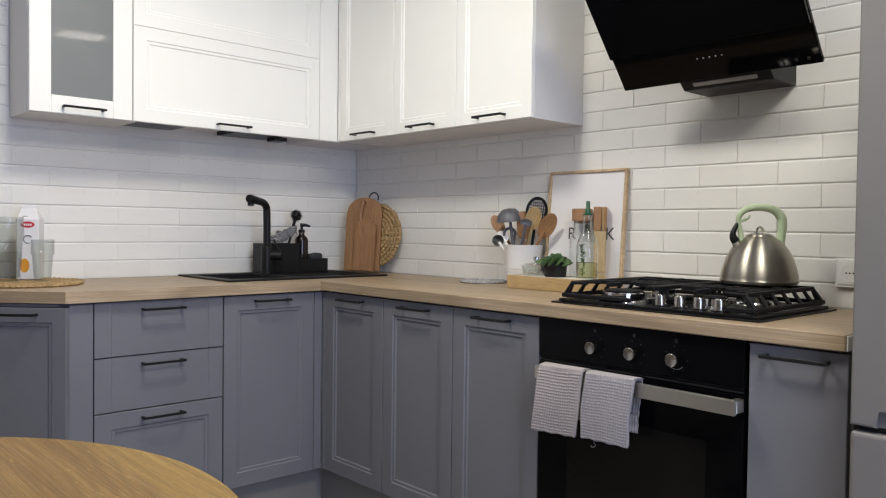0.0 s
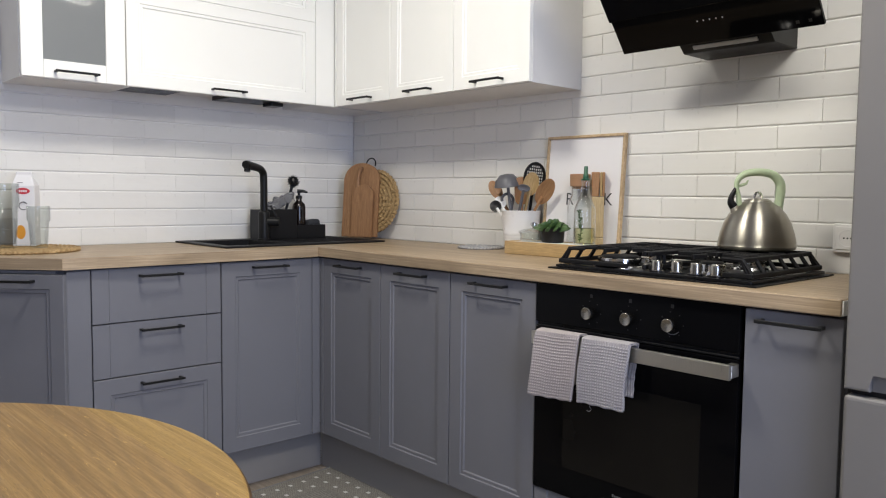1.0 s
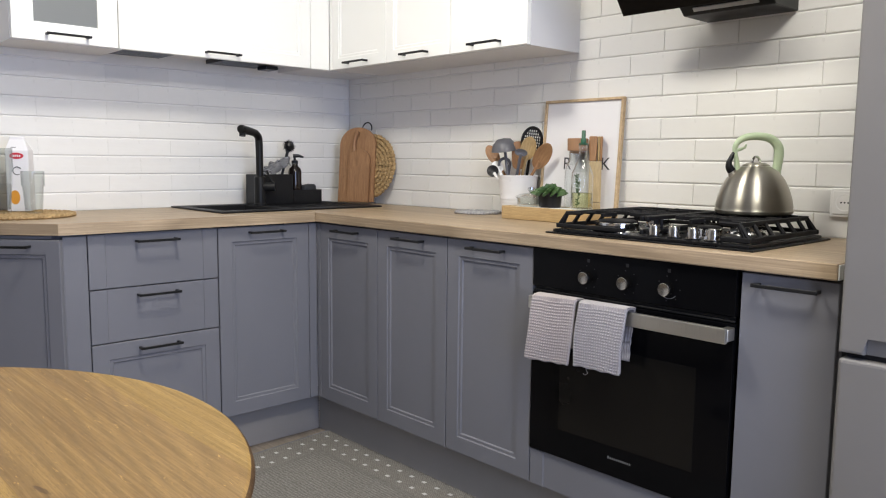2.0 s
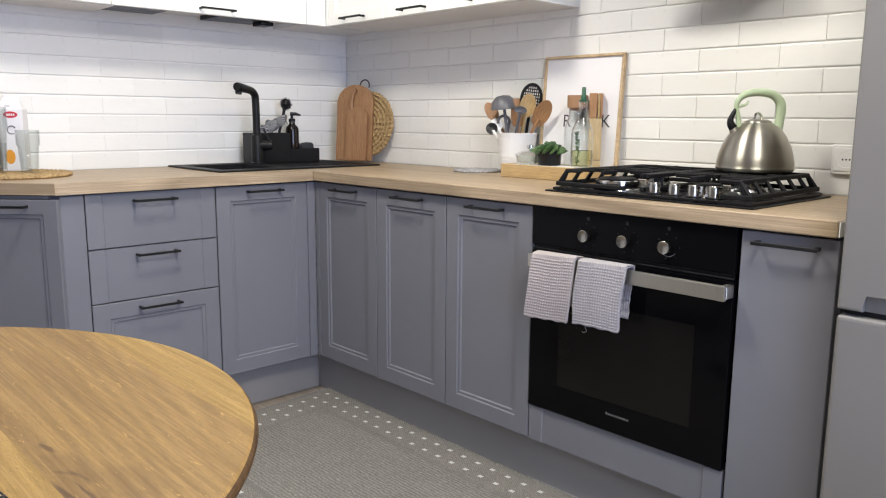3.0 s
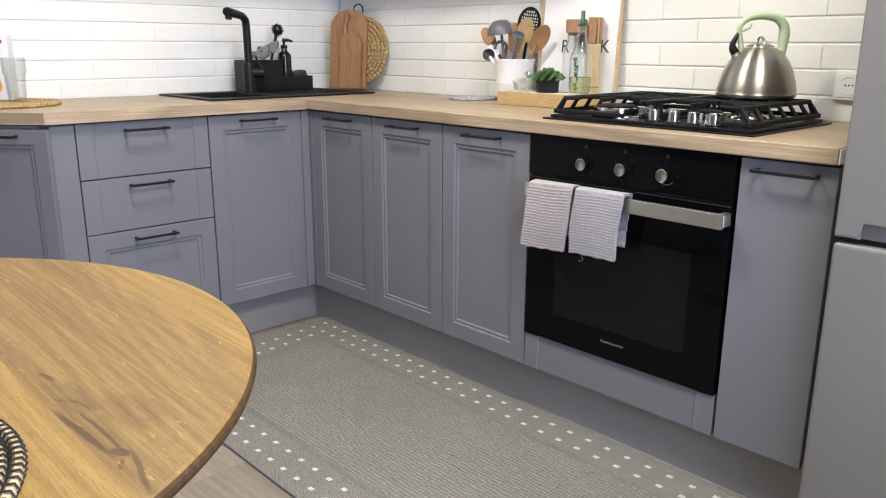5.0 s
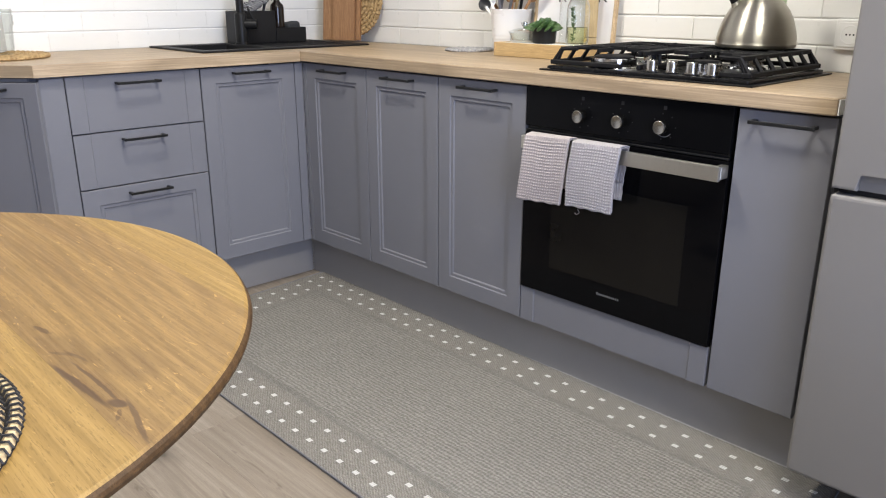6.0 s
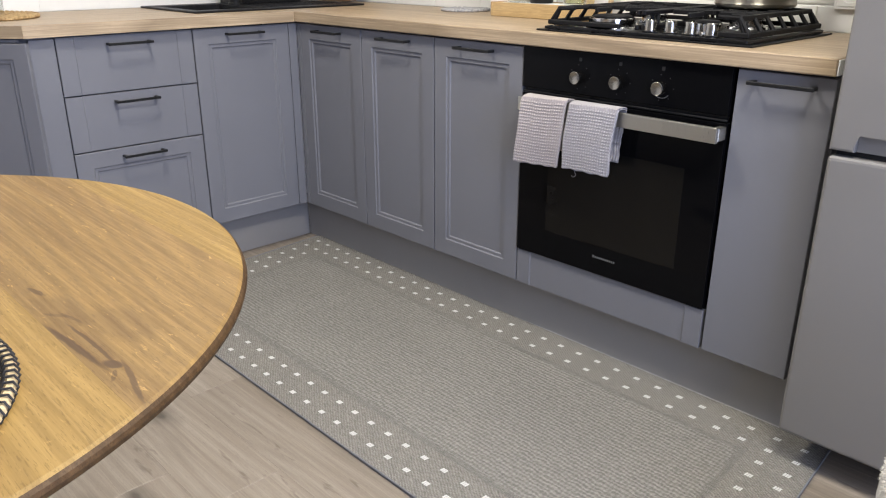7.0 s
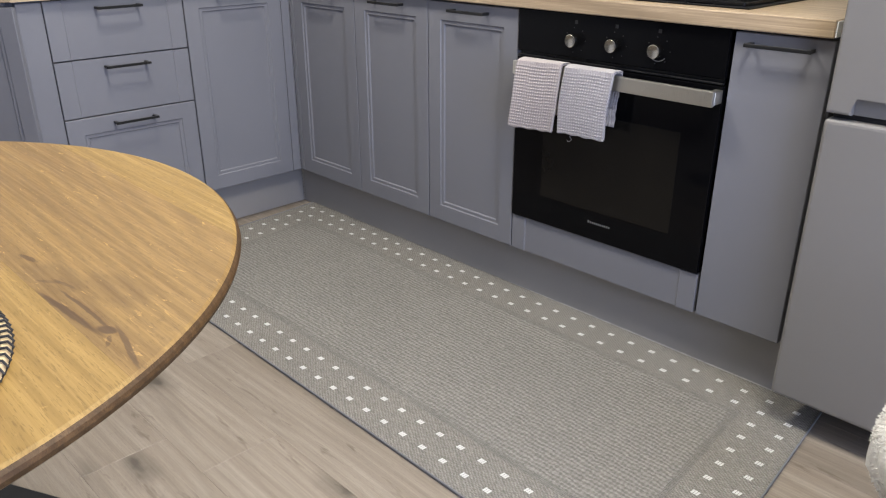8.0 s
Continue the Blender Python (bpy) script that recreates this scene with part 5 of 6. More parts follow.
part("handle", tube([(0, -0.02, 0), (0, 0.004, 0.12), (0.003, 0.037, 0.240)], [0.007, 0.006, 0.007], 10), BLACK_NYLON, brush, "", True)
bm = bmesh.new()
rnd = random.Random(8)
add_lathe(bm, [(0, -0.018), (0.020, -0.012), (0.023, 0.0), (0.017, 0.014), (0, 0.018)], 16, (0.004, 0.040, 0.248))
for k in range(900):
    n = Vector((rnd.gauss(0, 1), rnd.gauss(0, 1), rnd.gauss(0, 1))).normalized()
    p = Vector((0.004, 0.040, 0.248)) + n * 0.013
    w = n.orthogonal().normalized() * 0.0009
    bm.faces.new([bm.verts.new(q) for q in (p - w, p + w, p + n * rnd.uniform(0.010, 0.020))])
part("bristles", bm, BLACK_NYLON, brush)
cloth = thing("dish_cloth", pose(0.115, -0.49, 1.028), "crumpled black and white striped dish cloth", "cloth")
bm = bmesh.new()
grid = []
for i in range(25):
    row = []
    for k in range(19):
        u, v = i / 24 - 0.5, k / 18 - 0.5
        p = Vector((u * 0.055, v * 0.14, 0.028 + 0.06 * (v + 0.45) - 0.45 * (u * u) * 0.3))
        row.append(bm.verts.new(p + Vector((0.010 * noise.noise(p * 60), 0.010 * noise.noise(p * 50 + Vector((3, 1, 7))), 0.026 * noise.noise(p * 42)))))
    grid.append(row)
for a, b2 in zip(grid, grid[1:]):
    for k in range(18):
        bm.faces.new((a[k], a[k + 1], b2[k + 1], b2[k]))
ob = part("folds", bm, STRIPED, cloth, "", True)
mod = ob.modifiers.new("thick", "SOLIDIFY")
mod.thickness = 0.002

# ---- cutting boards and the woven disc in the corner ----


def cutting_board(m, w, h, label, grooved):
    board = thing("cutting_board", m, label, "cutting board", "cutting boards in the corner")
    outline = [(-w / 2, 0), (w / 2, 0), (w / 2, h * 0.78)]
    outline += [(w / 2 * math.cos(a), h * 0.78 + h * 0.22 * math.sin(a)) for a in (radians(d) for d in range(10, 180, 10))]
    outline += [(-w / 2, h * 0.78)]
    bm = bmesh.new()
    front, back = [[bm.verts.new((x, y, z)) for x, z in outline] for y in (-0.009, 0.009)]
    n = len(outline)
    for k in range(n):
        bm.faces.new((front[k], front[(k + 1) % n], back[(k + 1) % n], back[k]))
    bm.faces.new(front[::-1])
    bm.faces.new(back)
    bmesh.ops.bevel(bm, geom=[e for e in bm.edges if len({round(v.co.y, 4) for v in e.verts}) == 1], offset=0.003, segments=2, affect="EDGES")
    part("blade", bm, BOARD_WOOD, board)
    if grooved:
        part("hole", lathe([(0, 0), (0.007, 0), (0.007, 0.001), (0, 0.001)], 14, (0, -0.0095, h * 0.925), Matrix.Rotation(radians(90), 3, "X")), BLACK_NYLON, board)
    return board


FACE = 42.0  # turns a front towards the room's middle
lean = Matrix.Rotation(radians(-7), 4, "X")
cutting_board(Matrix.Translation((0.207, -0.116, SZ + 0.001)) @ Matrix.Rotation(radians(FACE - 14), 4, "Z") @ lean, 0.180, 0.345, "brown wooden cutting board with a rounded top", True)
small_board = cutting_board(Matrix.Translation((0.238, -0.128, SZ + 0.001)) @ Matrix.Rotation(radians(FACE - 14), 4, "Z") @ lean, 0.105, 0.245, "small brown wooden paddle board leaning on a larger board", False)
part("paddle_grip", tube([(-0.028, 0, 0.232), (-0.032, 0, 0.27), (-0.026, 0, 0.305), (-0.018, 0, 0.325)], [0.011, 0.008, 0.008, 0.011], 10, False, 1.0), BOARD_WOOD, small_board, "", True)
disc = thing("woven_trivet", Matrix.Translation((0.232, -0.052, 1.0735)) @ Matrix.Rotation(radians(12), 4, "Z") @ Matrix.Rotation(radians(83), 4, "X"), "round woven seagrass mat leaning on the tiles", "trivet")


def braided_disc(parent, radius, coil, material, seed):
    bm = bmesh.new()
    rnd = random.Random(seed)
    r = coil * 0.6
    while r < radius:
        steps = max(14, int(2 * math.pi * r / 0.0065))
        pts, radii = [], []
        for i in range(steps):
            a = 2 * math.pi * i / steps
            rr = r + rnd.uniform(-0.0012, 0.0012)
            pts.append((rr * math.cos(a), rr * math.sin(a), rnd.uniform(-0.001, 0.0015)))
            radii.append(coil * (0.62 if i % 3 else 0.42) * rnd.uniform(0.9, 1.1))
        add_tube(bm, pts, radii, 6, True)
        r += coil
    return part("braid", bm, material, parent, "", True)


braided_disc(disc, 0.152, 0.0185, SEAGRASS, 3)
part("hanging_ring", tube(arc((-0.035, 0.176, 0.0), 0.028, -20, 200, 18, (1, 0, 0), (0, 1, 0)), 0.003, 8), BLACK_METAL, disc, "dark hanging ring", True)
placemat = thing("round_mat", pose(0.215, -1.535, TOP + 0.0065), "round woven seagrass mat on the worktop", "placemat")
braided_disc(placemat, 0.178, 0.0125, SEAGRASS, 9)

# ---- carton, glasses and jug on the mat ----
MAT_Z = TOP + 0.0145
carton = thing("drink_carton", pose(0.125, -1.500, MAT_Z, 0, 0, 62) @ Matrix.Diagonal((1, 1, 1.045, 1)), "white drink carton with a red oval mark", "carton")
bm = bmesh.new()
w = 0.036
lowv = [bm.verts.new(p) for p in ((-w, -w, 0), (w, -w, 0), (w, w, 0), (-w, w, 0))]
midv = [bm.verts.new(p) for p in ((-w, -w, 0.200), (w, -w, 0.200), (w, w, 0.200), (-w, w, 0.200))]
topv = [bm.verts.new(p) for p in ((-w * 0.8, -0.004, 0.236), (w * 0.55, -0.004, 0.236), (w * 0.55, 0.004, 0.236), (-w * 0.8, 0.004, 0.236))]
ridge = [bm.verts.new(p) for p in ((-w * 0.8, -0.003, 0.246), (w * 0.55, -0.003, 0.246), (w * 0.55, 0.003, 0.246), (-w * 0.8, 0.003, 0.246))]
for a, b2 in ((lowv, midv), (midv, topv), (topv, ridge)):
    for k in range(4):
        bm.faces.new((a[k], a[(k + 1) % 4], b2[(k + 1) % 4], b2[k]))
bm.faces.new(lowv[::-1])
bm.faces.new(ridge)
bmesh.ops.bevel(bm, geom=list(bm.edges), offset=0.0015, segments=1, affect="EDGES")
part("box", bm, PAPER, carton)
side_turn = Matrix.Rotation(radians(90), 3, "X")
part("red_mark", add_lathe(bmesh.new(), [(0, 0), (0.019, 0), (0.019, 0.0006), (0, 0.0006)], 24, (0, -w, 0.182), Matrix.Diagonal((1.15, 1, 0.55)).to_3x3() @ side_turn), RED_PRINT, carton, "red oval mark")
part("dark_arc", tube(arc((0.0, -w - 0.0004, 0.133), 0.013, 30, 300, 16), 0.0024, 6, False, 0.4), INK, carton)
part("orange_print", add_lathe(bmesh.new(), [(0, 0), (0.018, 0), (0.018, 0.0006), (0, 0.0006)], 24, (-0.010, -w, 0.046), Matrix.Diagonal((0.85, 1, 1.3)).to_3x3() @ side_turn), ORANGE_PRINT, carton)
for k in range(4):
    part("mark_bar", box(-0.012 + 0.0066 * k, -0.0075 + 0.0066 * k, -w - 0.0012, -w - 0.0005, 0.1785, 0.1852), PAPER, carton)
for bx, bz, bl in ((-0.018, 0.209, 0.016), (-0.018, 0.204, 0.011)):
    part("print_bar", box(bx, bx + bl, -0.0300, -0.0290, bz, bz + 0.0016), INK, carton)
part("side_print", box(-w - 0.0006, -w + 0.0005, -0.016, 0.012, 0.03, 0.15), INK, carton)


def tumbler(x, y, r, h, label, name="drinking_glass", fluted=True, fill=0.0):
    g = thing(name, pose(x, y, MAT_Z), label, "glass", "glasses on the mat")
    bm = lathe([(0, 0), (r * 0.72, 0), (r * 0.76, 0.004), (r * 0.92, h * 0.62), (r, h * 0.66), (r, h), (r - 0.0022, h), (r - 0.0022, h * 0.66), (r * 0.90 - 0.0022, h * 0.62), (r * 0.70, 0.012), (0, 0.012)], 40)
    if fluted:
        for v in bm.verts:
            if v.co.z < h * 0.63 and v.co.xy.length > 0.004:
                v.co.xy *= 1 - 0.07 * (0.5 + 0.5 * math.cos(10 * math.atan2(v.co.y, v.co.x)))
    part("bowl", bm, TUMBLER, g, "", True)
    if fill:
        part("water", lathe([(0, 0.0125), (r * 0.69, 0.0125), (r * 0.86, h * fill), (0, h * fill)], 32), WATER, g, "", True)
    return g


tumbler(0.270, -1.500, 0.036, 0.140, "clear fluted drinking glass on the mat")
tumbler(0.215, -1.590, 0.046, 0.215, "tall clear glass half full of water on the mat", "tall_glass", False, 0.45)

# ---- tray group beside the hob ----
coaster = thing("coaster", pose(0.995, -0.110, TOP + 0.0045), "round grey woven coaster on the worktop", "coaster")
braided_disc(coaster, 0.092, 0.009, straw("grey_cord", (0.18, 0.18, 0.19), (0.50, 0.49, 0.48), 120), 12)
tray = thing("wooden_tray", pose(0, 0, 0), "pale wooden tray holding jars and a bottle", "tray")
TX0, TX1, TY0, TY1 = 1.240, 1.600, -0.222, -0.108
part("bottom", box(TX0, TX1, TY0, TY1, TOP + 0.0005, TOP + 0.007), TRAY_WOOD, tray)
for x0, x1, y0, y1 in ((TX0, TX1, TY0 - 0.009, TY0), (TX0, TX1, TY1, TY1 + 0.009), (TX0 - 0.009, TX0, TY0 - 0.009, TY1 + 0.009), (TX1, TX1 + 0.009, TY0 - 0.009, TY1 + 0.009)):
    part("side", box(x0, x1, y0, y1, TOP + 0.0005, TOP + 0.046, 0.0015, 1), TRAY_WOOD, tray)
part("liner", box(TX0 + 0.004, TX1 - 0.004, TY0 + 0.004, TY1 - 0.004, TOP + 0.0075, TOP + 0.0445, 0.006, 2), SALT, tray, "white liner")
TRAY_Z = TOP + 0.0450

pot = thing("utensil_pot", pose(1.172, -0.078, TOP + 0.0005), "white ribbed enamel pot full of cooking utensils", "pot")
ribs = [(0, 0), (0.056, 0), (0.058, 0.003)]
for k in range(5):
    z = 0.012 + 0.012 * k
    ribs += [(0.0600 + 0.0014 * k, z), (0.0618 + 0.0014 * k, z + 0.005), (0.0606 + 0.0014 * k, z + 0.010)]
ribs += [(0.0685, 0.085), (0.0735, 0.146), (0.0755, 0.150), (0.0735, 0.1515), (0.0705, 0.148), (0.057, 0.008), (0, 0.006)]
part("shell", lathe(ribs, 48), POT_ENAMEL, pot, "", True)


def utensil(name, label, base, head, material, shape, size, handle=None, facing=(0.72, -0.69, 0.0)):
    """A utensil whose handle runs from base to the head's middle; its face looks along facing."""
    base, head = Vector(base), Vector(head)
    up = (head - base).normalized()
    side = up.cross(Vector(facing)).normalized()
    front = side.cross(up)
    m = Matrix((side, -front, up)).transposed().to_4x4()
    m.translation = base
    t = thing(name, m, label, "utensil", "utensils in the pot")
    length = (head - base).length
    w, h = size
    r = 0.0055
    part("handle", tube([(0, 0, 0), (0, 0, length * 0.5), (0, 0, length - h * 0.42)], [r * 0.9, r, r * 1.05], 10), handle or material, t, "", True)
    bm = bmesh.new()
    if shape == "ladle":
        add_lathe(bm, [(0.0, 0.0), (w * 0.5, 0.004), (w * 0.86, h * 0.30), (w, h * 0.62), (w * 0.96, h * 0.62), (w * 0.8, h * 0.30), (w * 0.45, 0.009), (0, 0.006)], 28, (0, 0, length + h * 0.25), Matrix.Rotation(radians(180), 3, "X") @ Matrix.Rotation(radians(12), 3, "X"))
    elif shape == "skimmer":
        outline = [(w * math.cos(a), h * math.sin(a)) for a in (radians(10 * k) for k in range(36))]
        ring = [(x, -0.002 - 6 * x * x * 0.2, z + length) for x, z in outline]
        add_tube(bm, ring, 0.0055, 6, True)
        for k in range(-4, 5):
            x = w * k / 4.6
            z = h * math.sqrt(max(0, 1 - (x / w) ** 2))
            add_tube(bm, [(x, -0.002, length - z), (x, -0.002, length + z)], 0.0026, 4)
            zz = h * k / 4.6
            xx = w * math.sqrt(max(0, 1 - (zz / h) ** 2))
            add_tube(bm, [(-xx, -0.002, length + zz), (xx, -0.002, length + zz)], 0.0026, 4)
        add_box(bm, -w * 0.55, w * 0.55, -0.004, 0.0, length - h * 0.95, length - h * 0.45, 0.001, 1)
    else:
        thick = 0.006 if shape == "spoon" else 0.004
        for v in bmesh.ops.create_uvsphere(bm, u_segments=24, v_segments=16, radius=1.0)["verts"]:
            c = v.co.copy()
            bowl = (0.010 if shape == "spoon" else 0.003) * (1 - c.x * c.x - c.z * c.z)
            square = 1.0 if shape == "spoon" else 0.62
            v.co = (math.copysign(abs(c.x) ** square, c.x) * w, c.y * thick + max(0, bowl) * (0.9 if c.y < 0 else 0.5), length + math.copysign(abs(c.z) ** square, c.z) * h)
    part("head", bm, material, t, "", True)
    return t


PX, PY, PZ = 1.172, -0.078, TOP + 0.014
utensil("ladle", "grey nylon soup ladle with a dark handle", (PX - 0.01, PY - 0.02, PZ), (1.120, -0.102, 1.170), GREY_NYLON, "ladle", (0.051, 0.078))
utensil("skimmer", "black slotted nylon skimmer", (PX - 0.005, PY + 0.03, PZ), (1.218, -0.058, 1.178), BLACK_NYLON, "skimmer", (0.036, 0.050))
utensil("wooden_spoon", "large brown wooden spoon", (PX - 0.03, PY, PZ), (1.292, -0.085, 1.122), SPOON_BROWN, "spoon", (0.030, 0.056))
utensil("wooden_spoon", "small brown wooden spoon", (PX + 0.03, PY + 0.02, PZ), (1.046, -0.085, 1.128), SPOON_BROWN, "spoon", (0.023, 0.042))
utensil("wooden_spatula", "brown wooden spatula standing in the pot", (PX + 0.0, PY + 0.01, PZ), (1.172, -0.078, 1.125), SPOON_BROWN, "blade", (0.026, 0.052))
utensil("wooden_spoon", "pale wooden spoon with a broad bowl", (PX - 0.012, PY - 0.005, PZ), (1.222, -0.082, 1.150), SPOON_PALE, "spoon", (0.029, 0.045))
utensil("basting_spoon", "dark grey nylon spoon in the pot", (PX - 0.016, PY - 0.026, PZ), (1.214, -0.112, 1.135), GREY_NYLON, "spoon", (0.024, 0.014))
utensil("serving_spoon", "white plastic spoon with a black bowl", (PX + 0.036, PY - 0.02, PZ), (1.092, -0.108, 1.080), WHITE_PLASTIC, "spoon", (0.022, 0.026))
utensil("serving_spoon", "black round nylon spoon", (PX + 0.040, PY - 0.03, PZ), (1.086, -0.126, 1.066), BLACK_NYLON, "spoon", (0.022, 0.024), WHITE_PLASTIC)
whisk = thing("whisk", pose(PX - 0.02, PY - 0.02, PZ), "steel loop whisk with a dark handle", "utensil", "utensils in the pot")
part("loop", tube(arc((-0.032, 0.0, 0.178), 0.021, -30, 200, 14, (0.68, 0.73, 0)), 0.0055, 8), GREY_NYLON, whisk, "", True)
part("handle", tube([(0, 0, 0), (-0.02, 0, 0.10), (-0.018, 0.014, 0.168)], 0.005, 8), GREY_NYLON, whisk, "", True)

jar = thing("sugar_jar", pose(1.312, -0.165, TRAY_Z) @ Matrix.Scale(1.1, 4), "small clear glass jar with a glass lid", "jar")
part("bowl", lathe([(0, 0), (0.036, 0), (0.044, 0.006), (0.046, 0.024), (0.049, 0.028), (0.046, 0.028), (0.043, 0.023), (0.040, 0.008), (0, 0.004)], 36), GREENISH, jar, "", True)
lid = part("lid", lathe([(0, 0.0285), (0.050, 0.0285), (0.050, 0.032), (0.034, 0.039), (0.012, 0.043), (0, 0.043)], 36), GREENISH, jar, "", True)
part("lid_knob", lathe([(0, 0.0432), (0.006, 0.0432), (0.006, 0.047), (0.012, 0.053), (0.011, 0.060), (0, 0.063)], 20), CHROME, lid, "", True)

plant = thing("succulent", pose(1.392, -0.158, TRAY_Z), "green succulent in a black pot", "plant")
part("pot", lathe([(0, 0), (0.036, 0), (0.038, 0.003), (0.042, 0.050), (0.039, 0.050), (0.037, 0.044), (0, 0.042)], 28), BLACK_NYLON, plant, "black plastic pot", True)
rnd = random.Random(21)
for ring, (count, reach, lift) in enumerate(((10, 0.066, 0.004), (9, 0.054, 0.012), (7, 0.038, 0.020), (5, 0.017, 0.026))):
    for k in range(count):
        a = 2 * math.pi * (k + 0.5 * ring + rnd.uniform(-0.15, 0.15)) / count
        d = Vector((math.cos(a), math.sin(a), 0))
        z0 = 0.046 + 0.003 * ring
        tip = d * reach * rnd.uniform(0.9, 1.1) + Vector((0, 0, z0 + lift * rnd.uniform(0.6, 1.1)))
        mid = d * reach * 0.62 + Vector((0, 0, z0 + lift * 0.45))
        part("leaf", tube([d * 0.004 + Vector((0, 0, z0)), mid, (mid + tip) / 2 + Vector((0, 0, 0.001)), tip], [0.005, 0.0140, 0.0115, 0.001], 8, False, 0.36), LEAF, plant, "", True)


def bottle(m, profile, wall, level, label, name="oil_bottle"):
    b2 = thing(name, m, label, "bottle")
    # the inner face shows above the filling only
    inner = [(max(0, r - wall), z) for r, z in reversed(profile) if z > level]
    part("glass", lathe(profile + inner, 36), CLEAR, b2, "", True)
    return b2


oil = bottle(pose(1.533, -0.165, TRAY_Z) @ Matrix.Diagonal((1, 1, 0.955, 1)), [(0, 0), (0.034, 0), (0.0365, 0.004), (0.0365, 0.112), (0.034, 0.130), (0.020, 0.165), (0.0135, 0.185), (0.0135, 0.214), (0.0155, 0.216), (0.0155, 0.224), (0.0130, 0.224)], 0.0022, 0.125, "clear glass oil bottle with herbs and a green pourer")
part("oil", lathe([(0, 0.0048), (0.0335, 0.0048), (0.0338, 0.058), (0, 0.058)], 32), OIL, oil, "pale green oil", True)
part("pourer", lathe([(0, 0.2245), (0.0150, 0.2245), (0.0155, 0.229), (0.0095, 0.231), (0.0085, 0.246), (0.0070, 0.248), (0.0066, 0.272), (0.0052, 0.274), (0, 0.274)], 20), POURER, oil, "dark green pourer", True)
rnd = random.Random(2)
sprig = bmesh.new()
for k in range(60):
    z = rnd.uniform(0.012, 0.120)
    a = rnd.uniform(0, 6.28)
    p = Vector((-0.014 + 0.006 * math.sin(30 * z), -0.010, z))
    q = p + Vector((0.010 * math.cos(a), 0.010 * math.sin(a), 0.006))
    add_tube(sprig, [p, (p + q) / 2, q], [0.0008, 0.0026, 0.0004], 5, False, 0.4)
add_tube(sprig, [(-0.014 + 0.006 * math.sin(30 * z), -0.010, z) for z in (0.008, 0.03, 0.06, 0.09, 0.125)], 0.0012, 5)
tagged(part("herb_sprig", sprig, LEAF, oil, "green herb sprig"), kind="stuff")

carafe = bottle(pose(1.432, -0.062, TOP + 0.0005), [(0, 0), (0.040, 0), (0.043, 0.005), (0.043, 0.170), (0.038, 0.190), (0.030, 0.210), (0.030, 0.240), (0.027, 0.240)], 0.0024, 0.185, "clear glass carafe with a cork stopper", "carafe")
part("stopper", lathe([(0, 0.232), (0.0265, 0.232), (0.0265, 0.2405), (0.035, 0.2415), (0.036, 0.282), (0.034, 0.284), (0, 0.284)], 28), CORK, carafe, "brown cork stopper", True)
holder = thing("bamboo_brush_holder", pose(1.505, -0.056, TOP + 0.0005, 0, 0, 35), "square bamboo holder with two wooden spatulas", "holder")
part("case", box(-0.021, 0.021, -0.020, 0.020, 0, 0.063, 0.002), BAMBOO, holder)
part("case_top", box(-0.021, 0.021, -0.020, 0.020, 0.0645, 0.205, 0.002), BAMBOO, holder)
for k, (mat, dx) in enumerate(((SPOON_BROWN, -0.009), (SPOON_PALE, 0.0105), (SPOON_BROWN, 0.0185))):
    bm = box(-0.0115 if not k else -0.0035, 0.0115 if not k else 0.0035, -0.019, 0.019, 0.2055, 0.290, 0.003)
    for v in bm.verts:
        if v.co.z > 0.25:
            v.co.x = v.co.x * 1.25
    bm.transform(Matrix.Translation((dx, 0, 0)))
    part("spatula_end", bm, mat, holder)

picture = thing("framed_print", Matrix.Translation((1.251, -0.044, TOP + 0.0005)) @ Matrix.Rotation(radians(-4.0), 4, "X"), "white print with dark letters in a thin wooden frame", "picture")
PW, PH, F = 0.338, 0.424, 0.0095
part("paper", box(F, PW - F, -0.002, 0.002, F, PH - F), PAPER, picture)
for x0, x1, z0, z1 in ((0, PW, 0, F), (0, PW, PH - F, PH), (0, F, F, PH - F), (PW - F, PW, F, PH - F)):
    part("frame_bar", box(x0, x1, -0.009, 0.008, z0, z1, 0.0012, 1), FRAME_WOOD, picture)
for letter, lx in (("R", 0.095), ("K", 0.258)):
    data = bpy.data.curves.new("letter", "FONT")
    data.body, data.size, data.extrude = letter, 0.062, 0.0002
    data.materials.append(INK)
    ob = new("letter", data)
    ob.parent = picture
    ob.matrix_local = pose(lx, -0.0026, 0.176, 90, 0, 0)

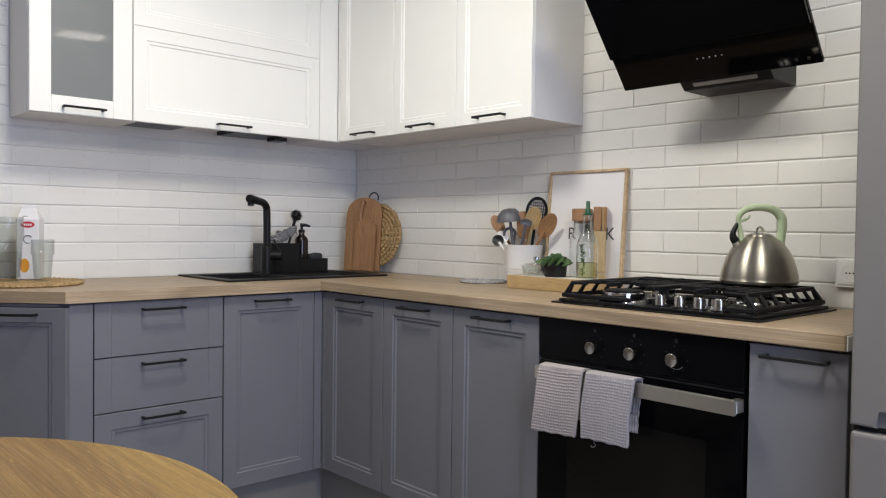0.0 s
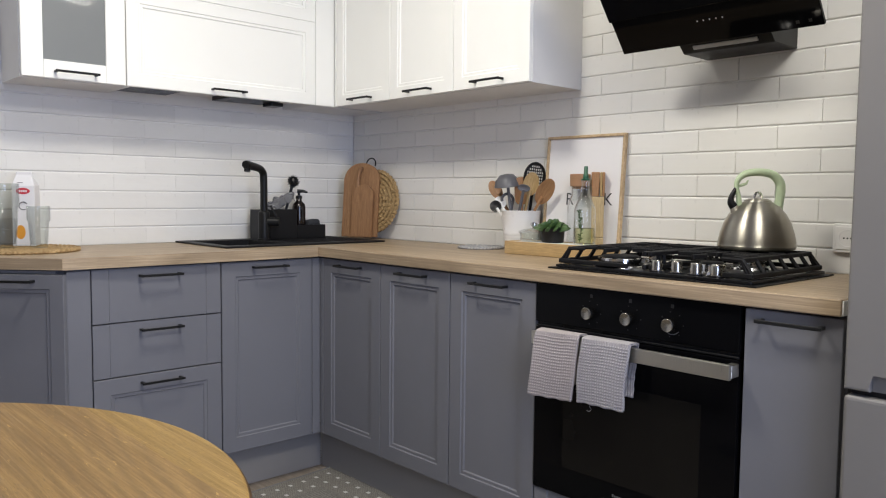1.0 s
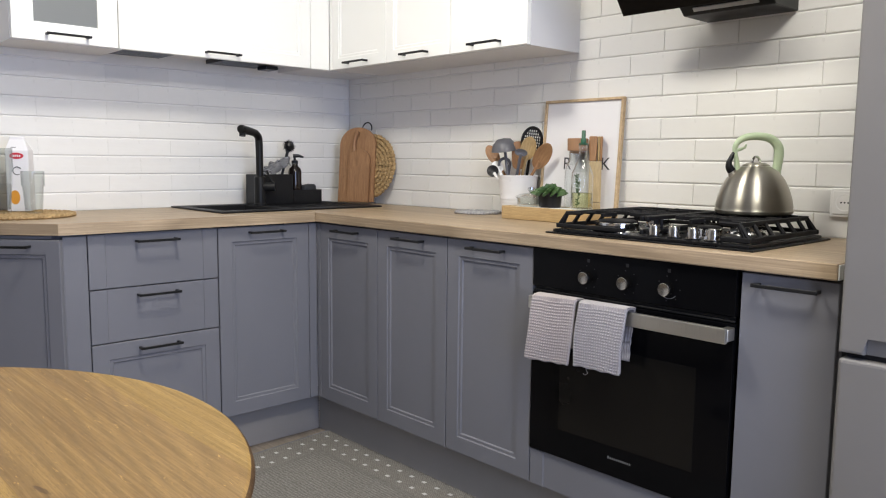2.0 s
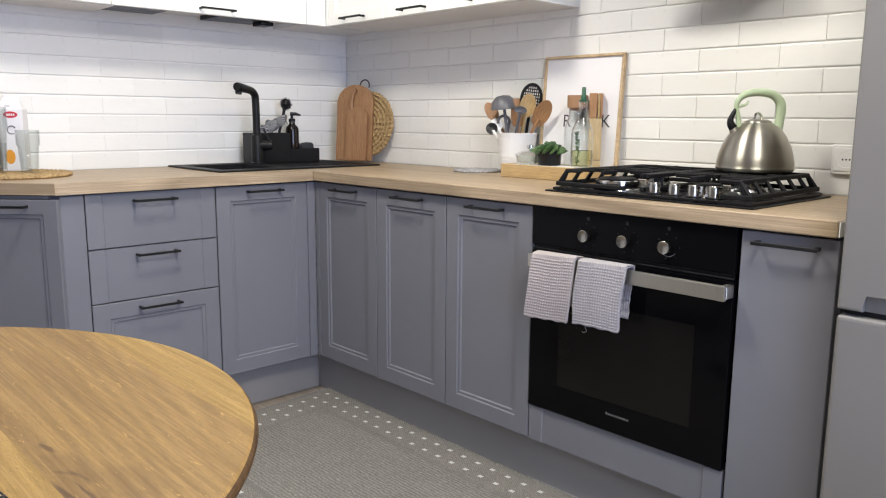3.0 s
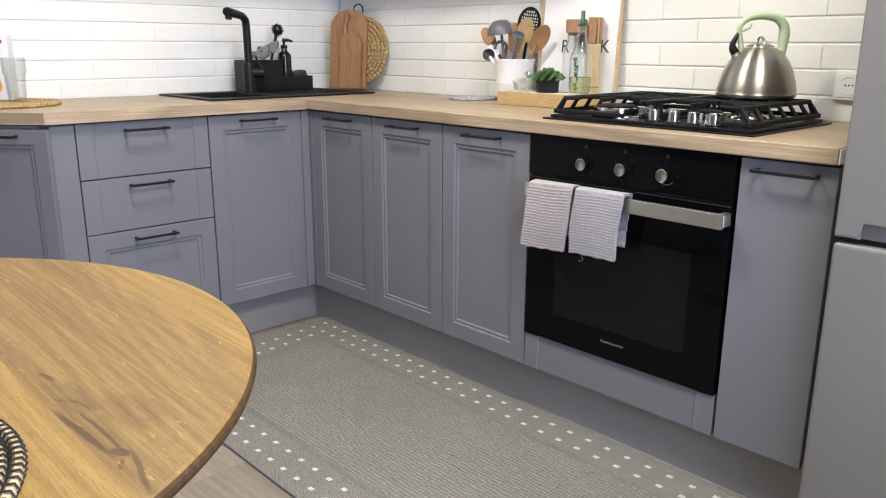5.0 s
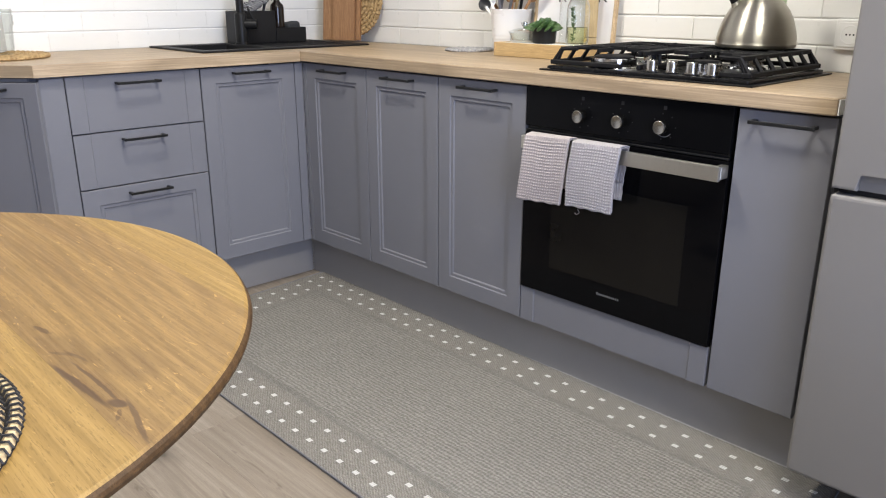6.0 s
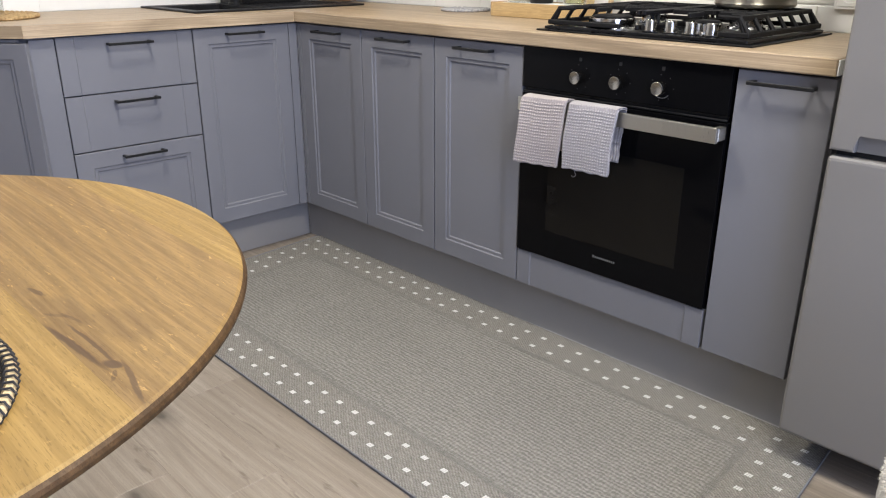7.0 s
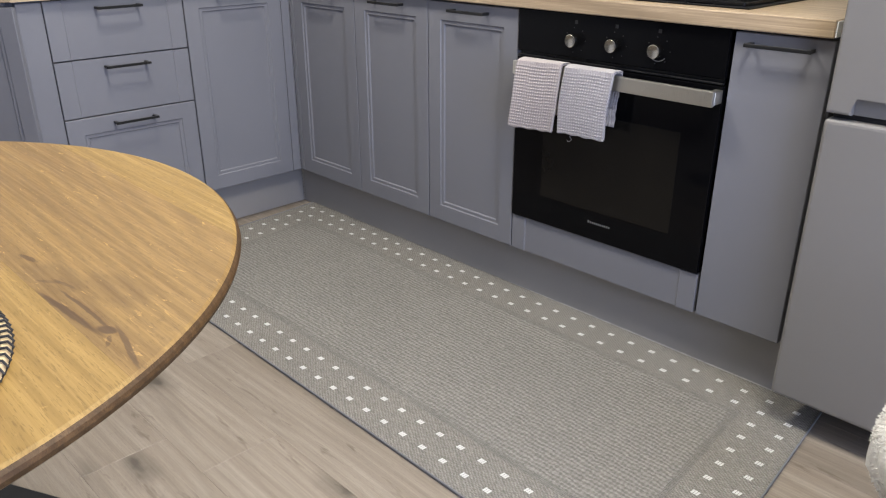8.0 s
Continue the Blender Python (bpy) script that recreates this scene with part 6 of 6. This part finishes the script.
# ---- laminate floor planks ----
PW_, PL_ = 0.188, 1.38
for row in range(23):
    y0 = -1.688 + PW_ * (row - 14)
    shift = {14: 1.783, 15: 1.355}.get(row, 0.53 * PL_ * row + 0.39) % PL_
    x = shift - PL_
    while x < 4.4:
        a, c = max(0.0, x), min(4.4, x + PL_)
        if c - a > 0.02:
            mesh_key = "floor_plank_%d" % round((c - a) * 1000)
            me = bpy.data.meshes.get(mesh_key)
            if me is None:
                bm = bmesh.new()
                w = c - a
                low = [bm.verts.new(p) for p in ((0, 0, -0.009), (w, 0, -0.009), (w, PW_, -0.009), (0, PW_, -0.009))]
                mid = [bm.verts.new(p) for p in ((0, 0, -0.0006), (w, 0, -0.0006), (w, PW_, -0.0006), (0, PW_, -0.0006))]
                top = [bm.verts.new(p) for p in ((0.0008, 0.0005, 0), (w - 0.0008, 0.0005, 0), (w - 0.0008, PW_ - 0.0005, 0), (0.0008, PW_ - 0.0005, 0))]
                for p, q in ((low, mid), (mid, top)):
                    for k in range(4):
                        bm.faces.new((p[k], p[(k + 1) % 4], q[(k + 1) % 4], q[k]))
                bm.faces.new(top)
                bm.to_mesh(bpy.data.meshes.new(mesh_key))
                bm.free()
                me = bpy.data.meshes[mesh_key]
                me.materials.append(FLOOR_WOOD)
            if y0 + PW_ <= 0.06:
                ob = new("plank", me)
                ob.parent = bpy.data.objects["floor"]
                ob.location = (a, y0, 0)
        x += PL_

# ---- brick tiles ----


def brick_mesh(length, ease, height=0.0676, thick=0.0045):
    key = "brick_%d_%d" % (round(length * 2000), round(ease * 10))
    me = bpy.data.meshes.get(key)
    if me:
        return me
    # the long edges are rounded, the short ends nearly square
    bm = bmesh.new()
    rings = []
    for end, edge, y in ((0.0, 0.0, 0.0), (0.0, 0.0, -thick + 0.0032), (0.0003, 0.0009, -thick + 0.0014), (0.0007, 0.0024, -thick + 0.0004), (0.0016, 0.0046, -thick)):
        rings.append([bm.verts.new(p) for p in ((end * ease, y, edge), (length - end * ease, y, edge), (length - end * ease, y, height - edge), (end * ease, y, height - edge))])
    for a, b in zip(rings, rings[1:]):
        for k in range(4):
            bm.faces.new((a[k], a[(k + 1) % 4], b[(k + 1) % 4], b[k]))
    bm.faces.new(rings[-1])
    bmesh.ops.recalc_face_normals(bm, faces=bm.faces)
    me = bpy.data.meshes.new(key)
    bm.to_mesh(me)
    bm.free()
    me.materials.append(BRICK)
    return me


ROW0, ROW, BRICK_L = 0.8985, 0.0703, 0.2500
rnd = random.Random(31)


def lay(wall, first, rows, start, stop, phase, place, joint, ease):
    for n in range(first, first + rows):
        x = phase + (n % 2) * BRICK_L / 2
        x -= BRICK_L * math.ceil((x - start) / BRICK_L)
        while x < stop - 0.01:
            a, c = max(start, x), min(stop, x + BRICK_L - joint)
            if c - a > 0.015:
                ob = new("brick", brick_mesh(round((c - a) * 2000) / 2000, ease))
                ob.parent = wall
                ob.matrix_local = place(a, ROW0 + ROW * n) @ Matrix.Rotation(radians(rnd.gauss(0, 0.12)), 4, "X") @ Matrix.Rotation(radians(rnd.gauss(0, 0.08)), 4, "Z")
            x += BRICK_L


lay(wall_north, 0, 21, 0.006, 2.56, 1.722, lambda a, z: Matrix.Translation((a, 0.0, z)), 0.0012, 1.0)
lay(wall_west, 0, 9, -2.36, -0.006, -0.780, lambda a, z: Matrix.Translation((0.0, a, z)) @ SINK, 0.0, 0.1)
lay(wall_west, 9, 10, -2.36, -1.54, -0.780, lambda a, z: Matrix.Translation((0.0, a, z)) @ SINK, 0.0, 0.1)
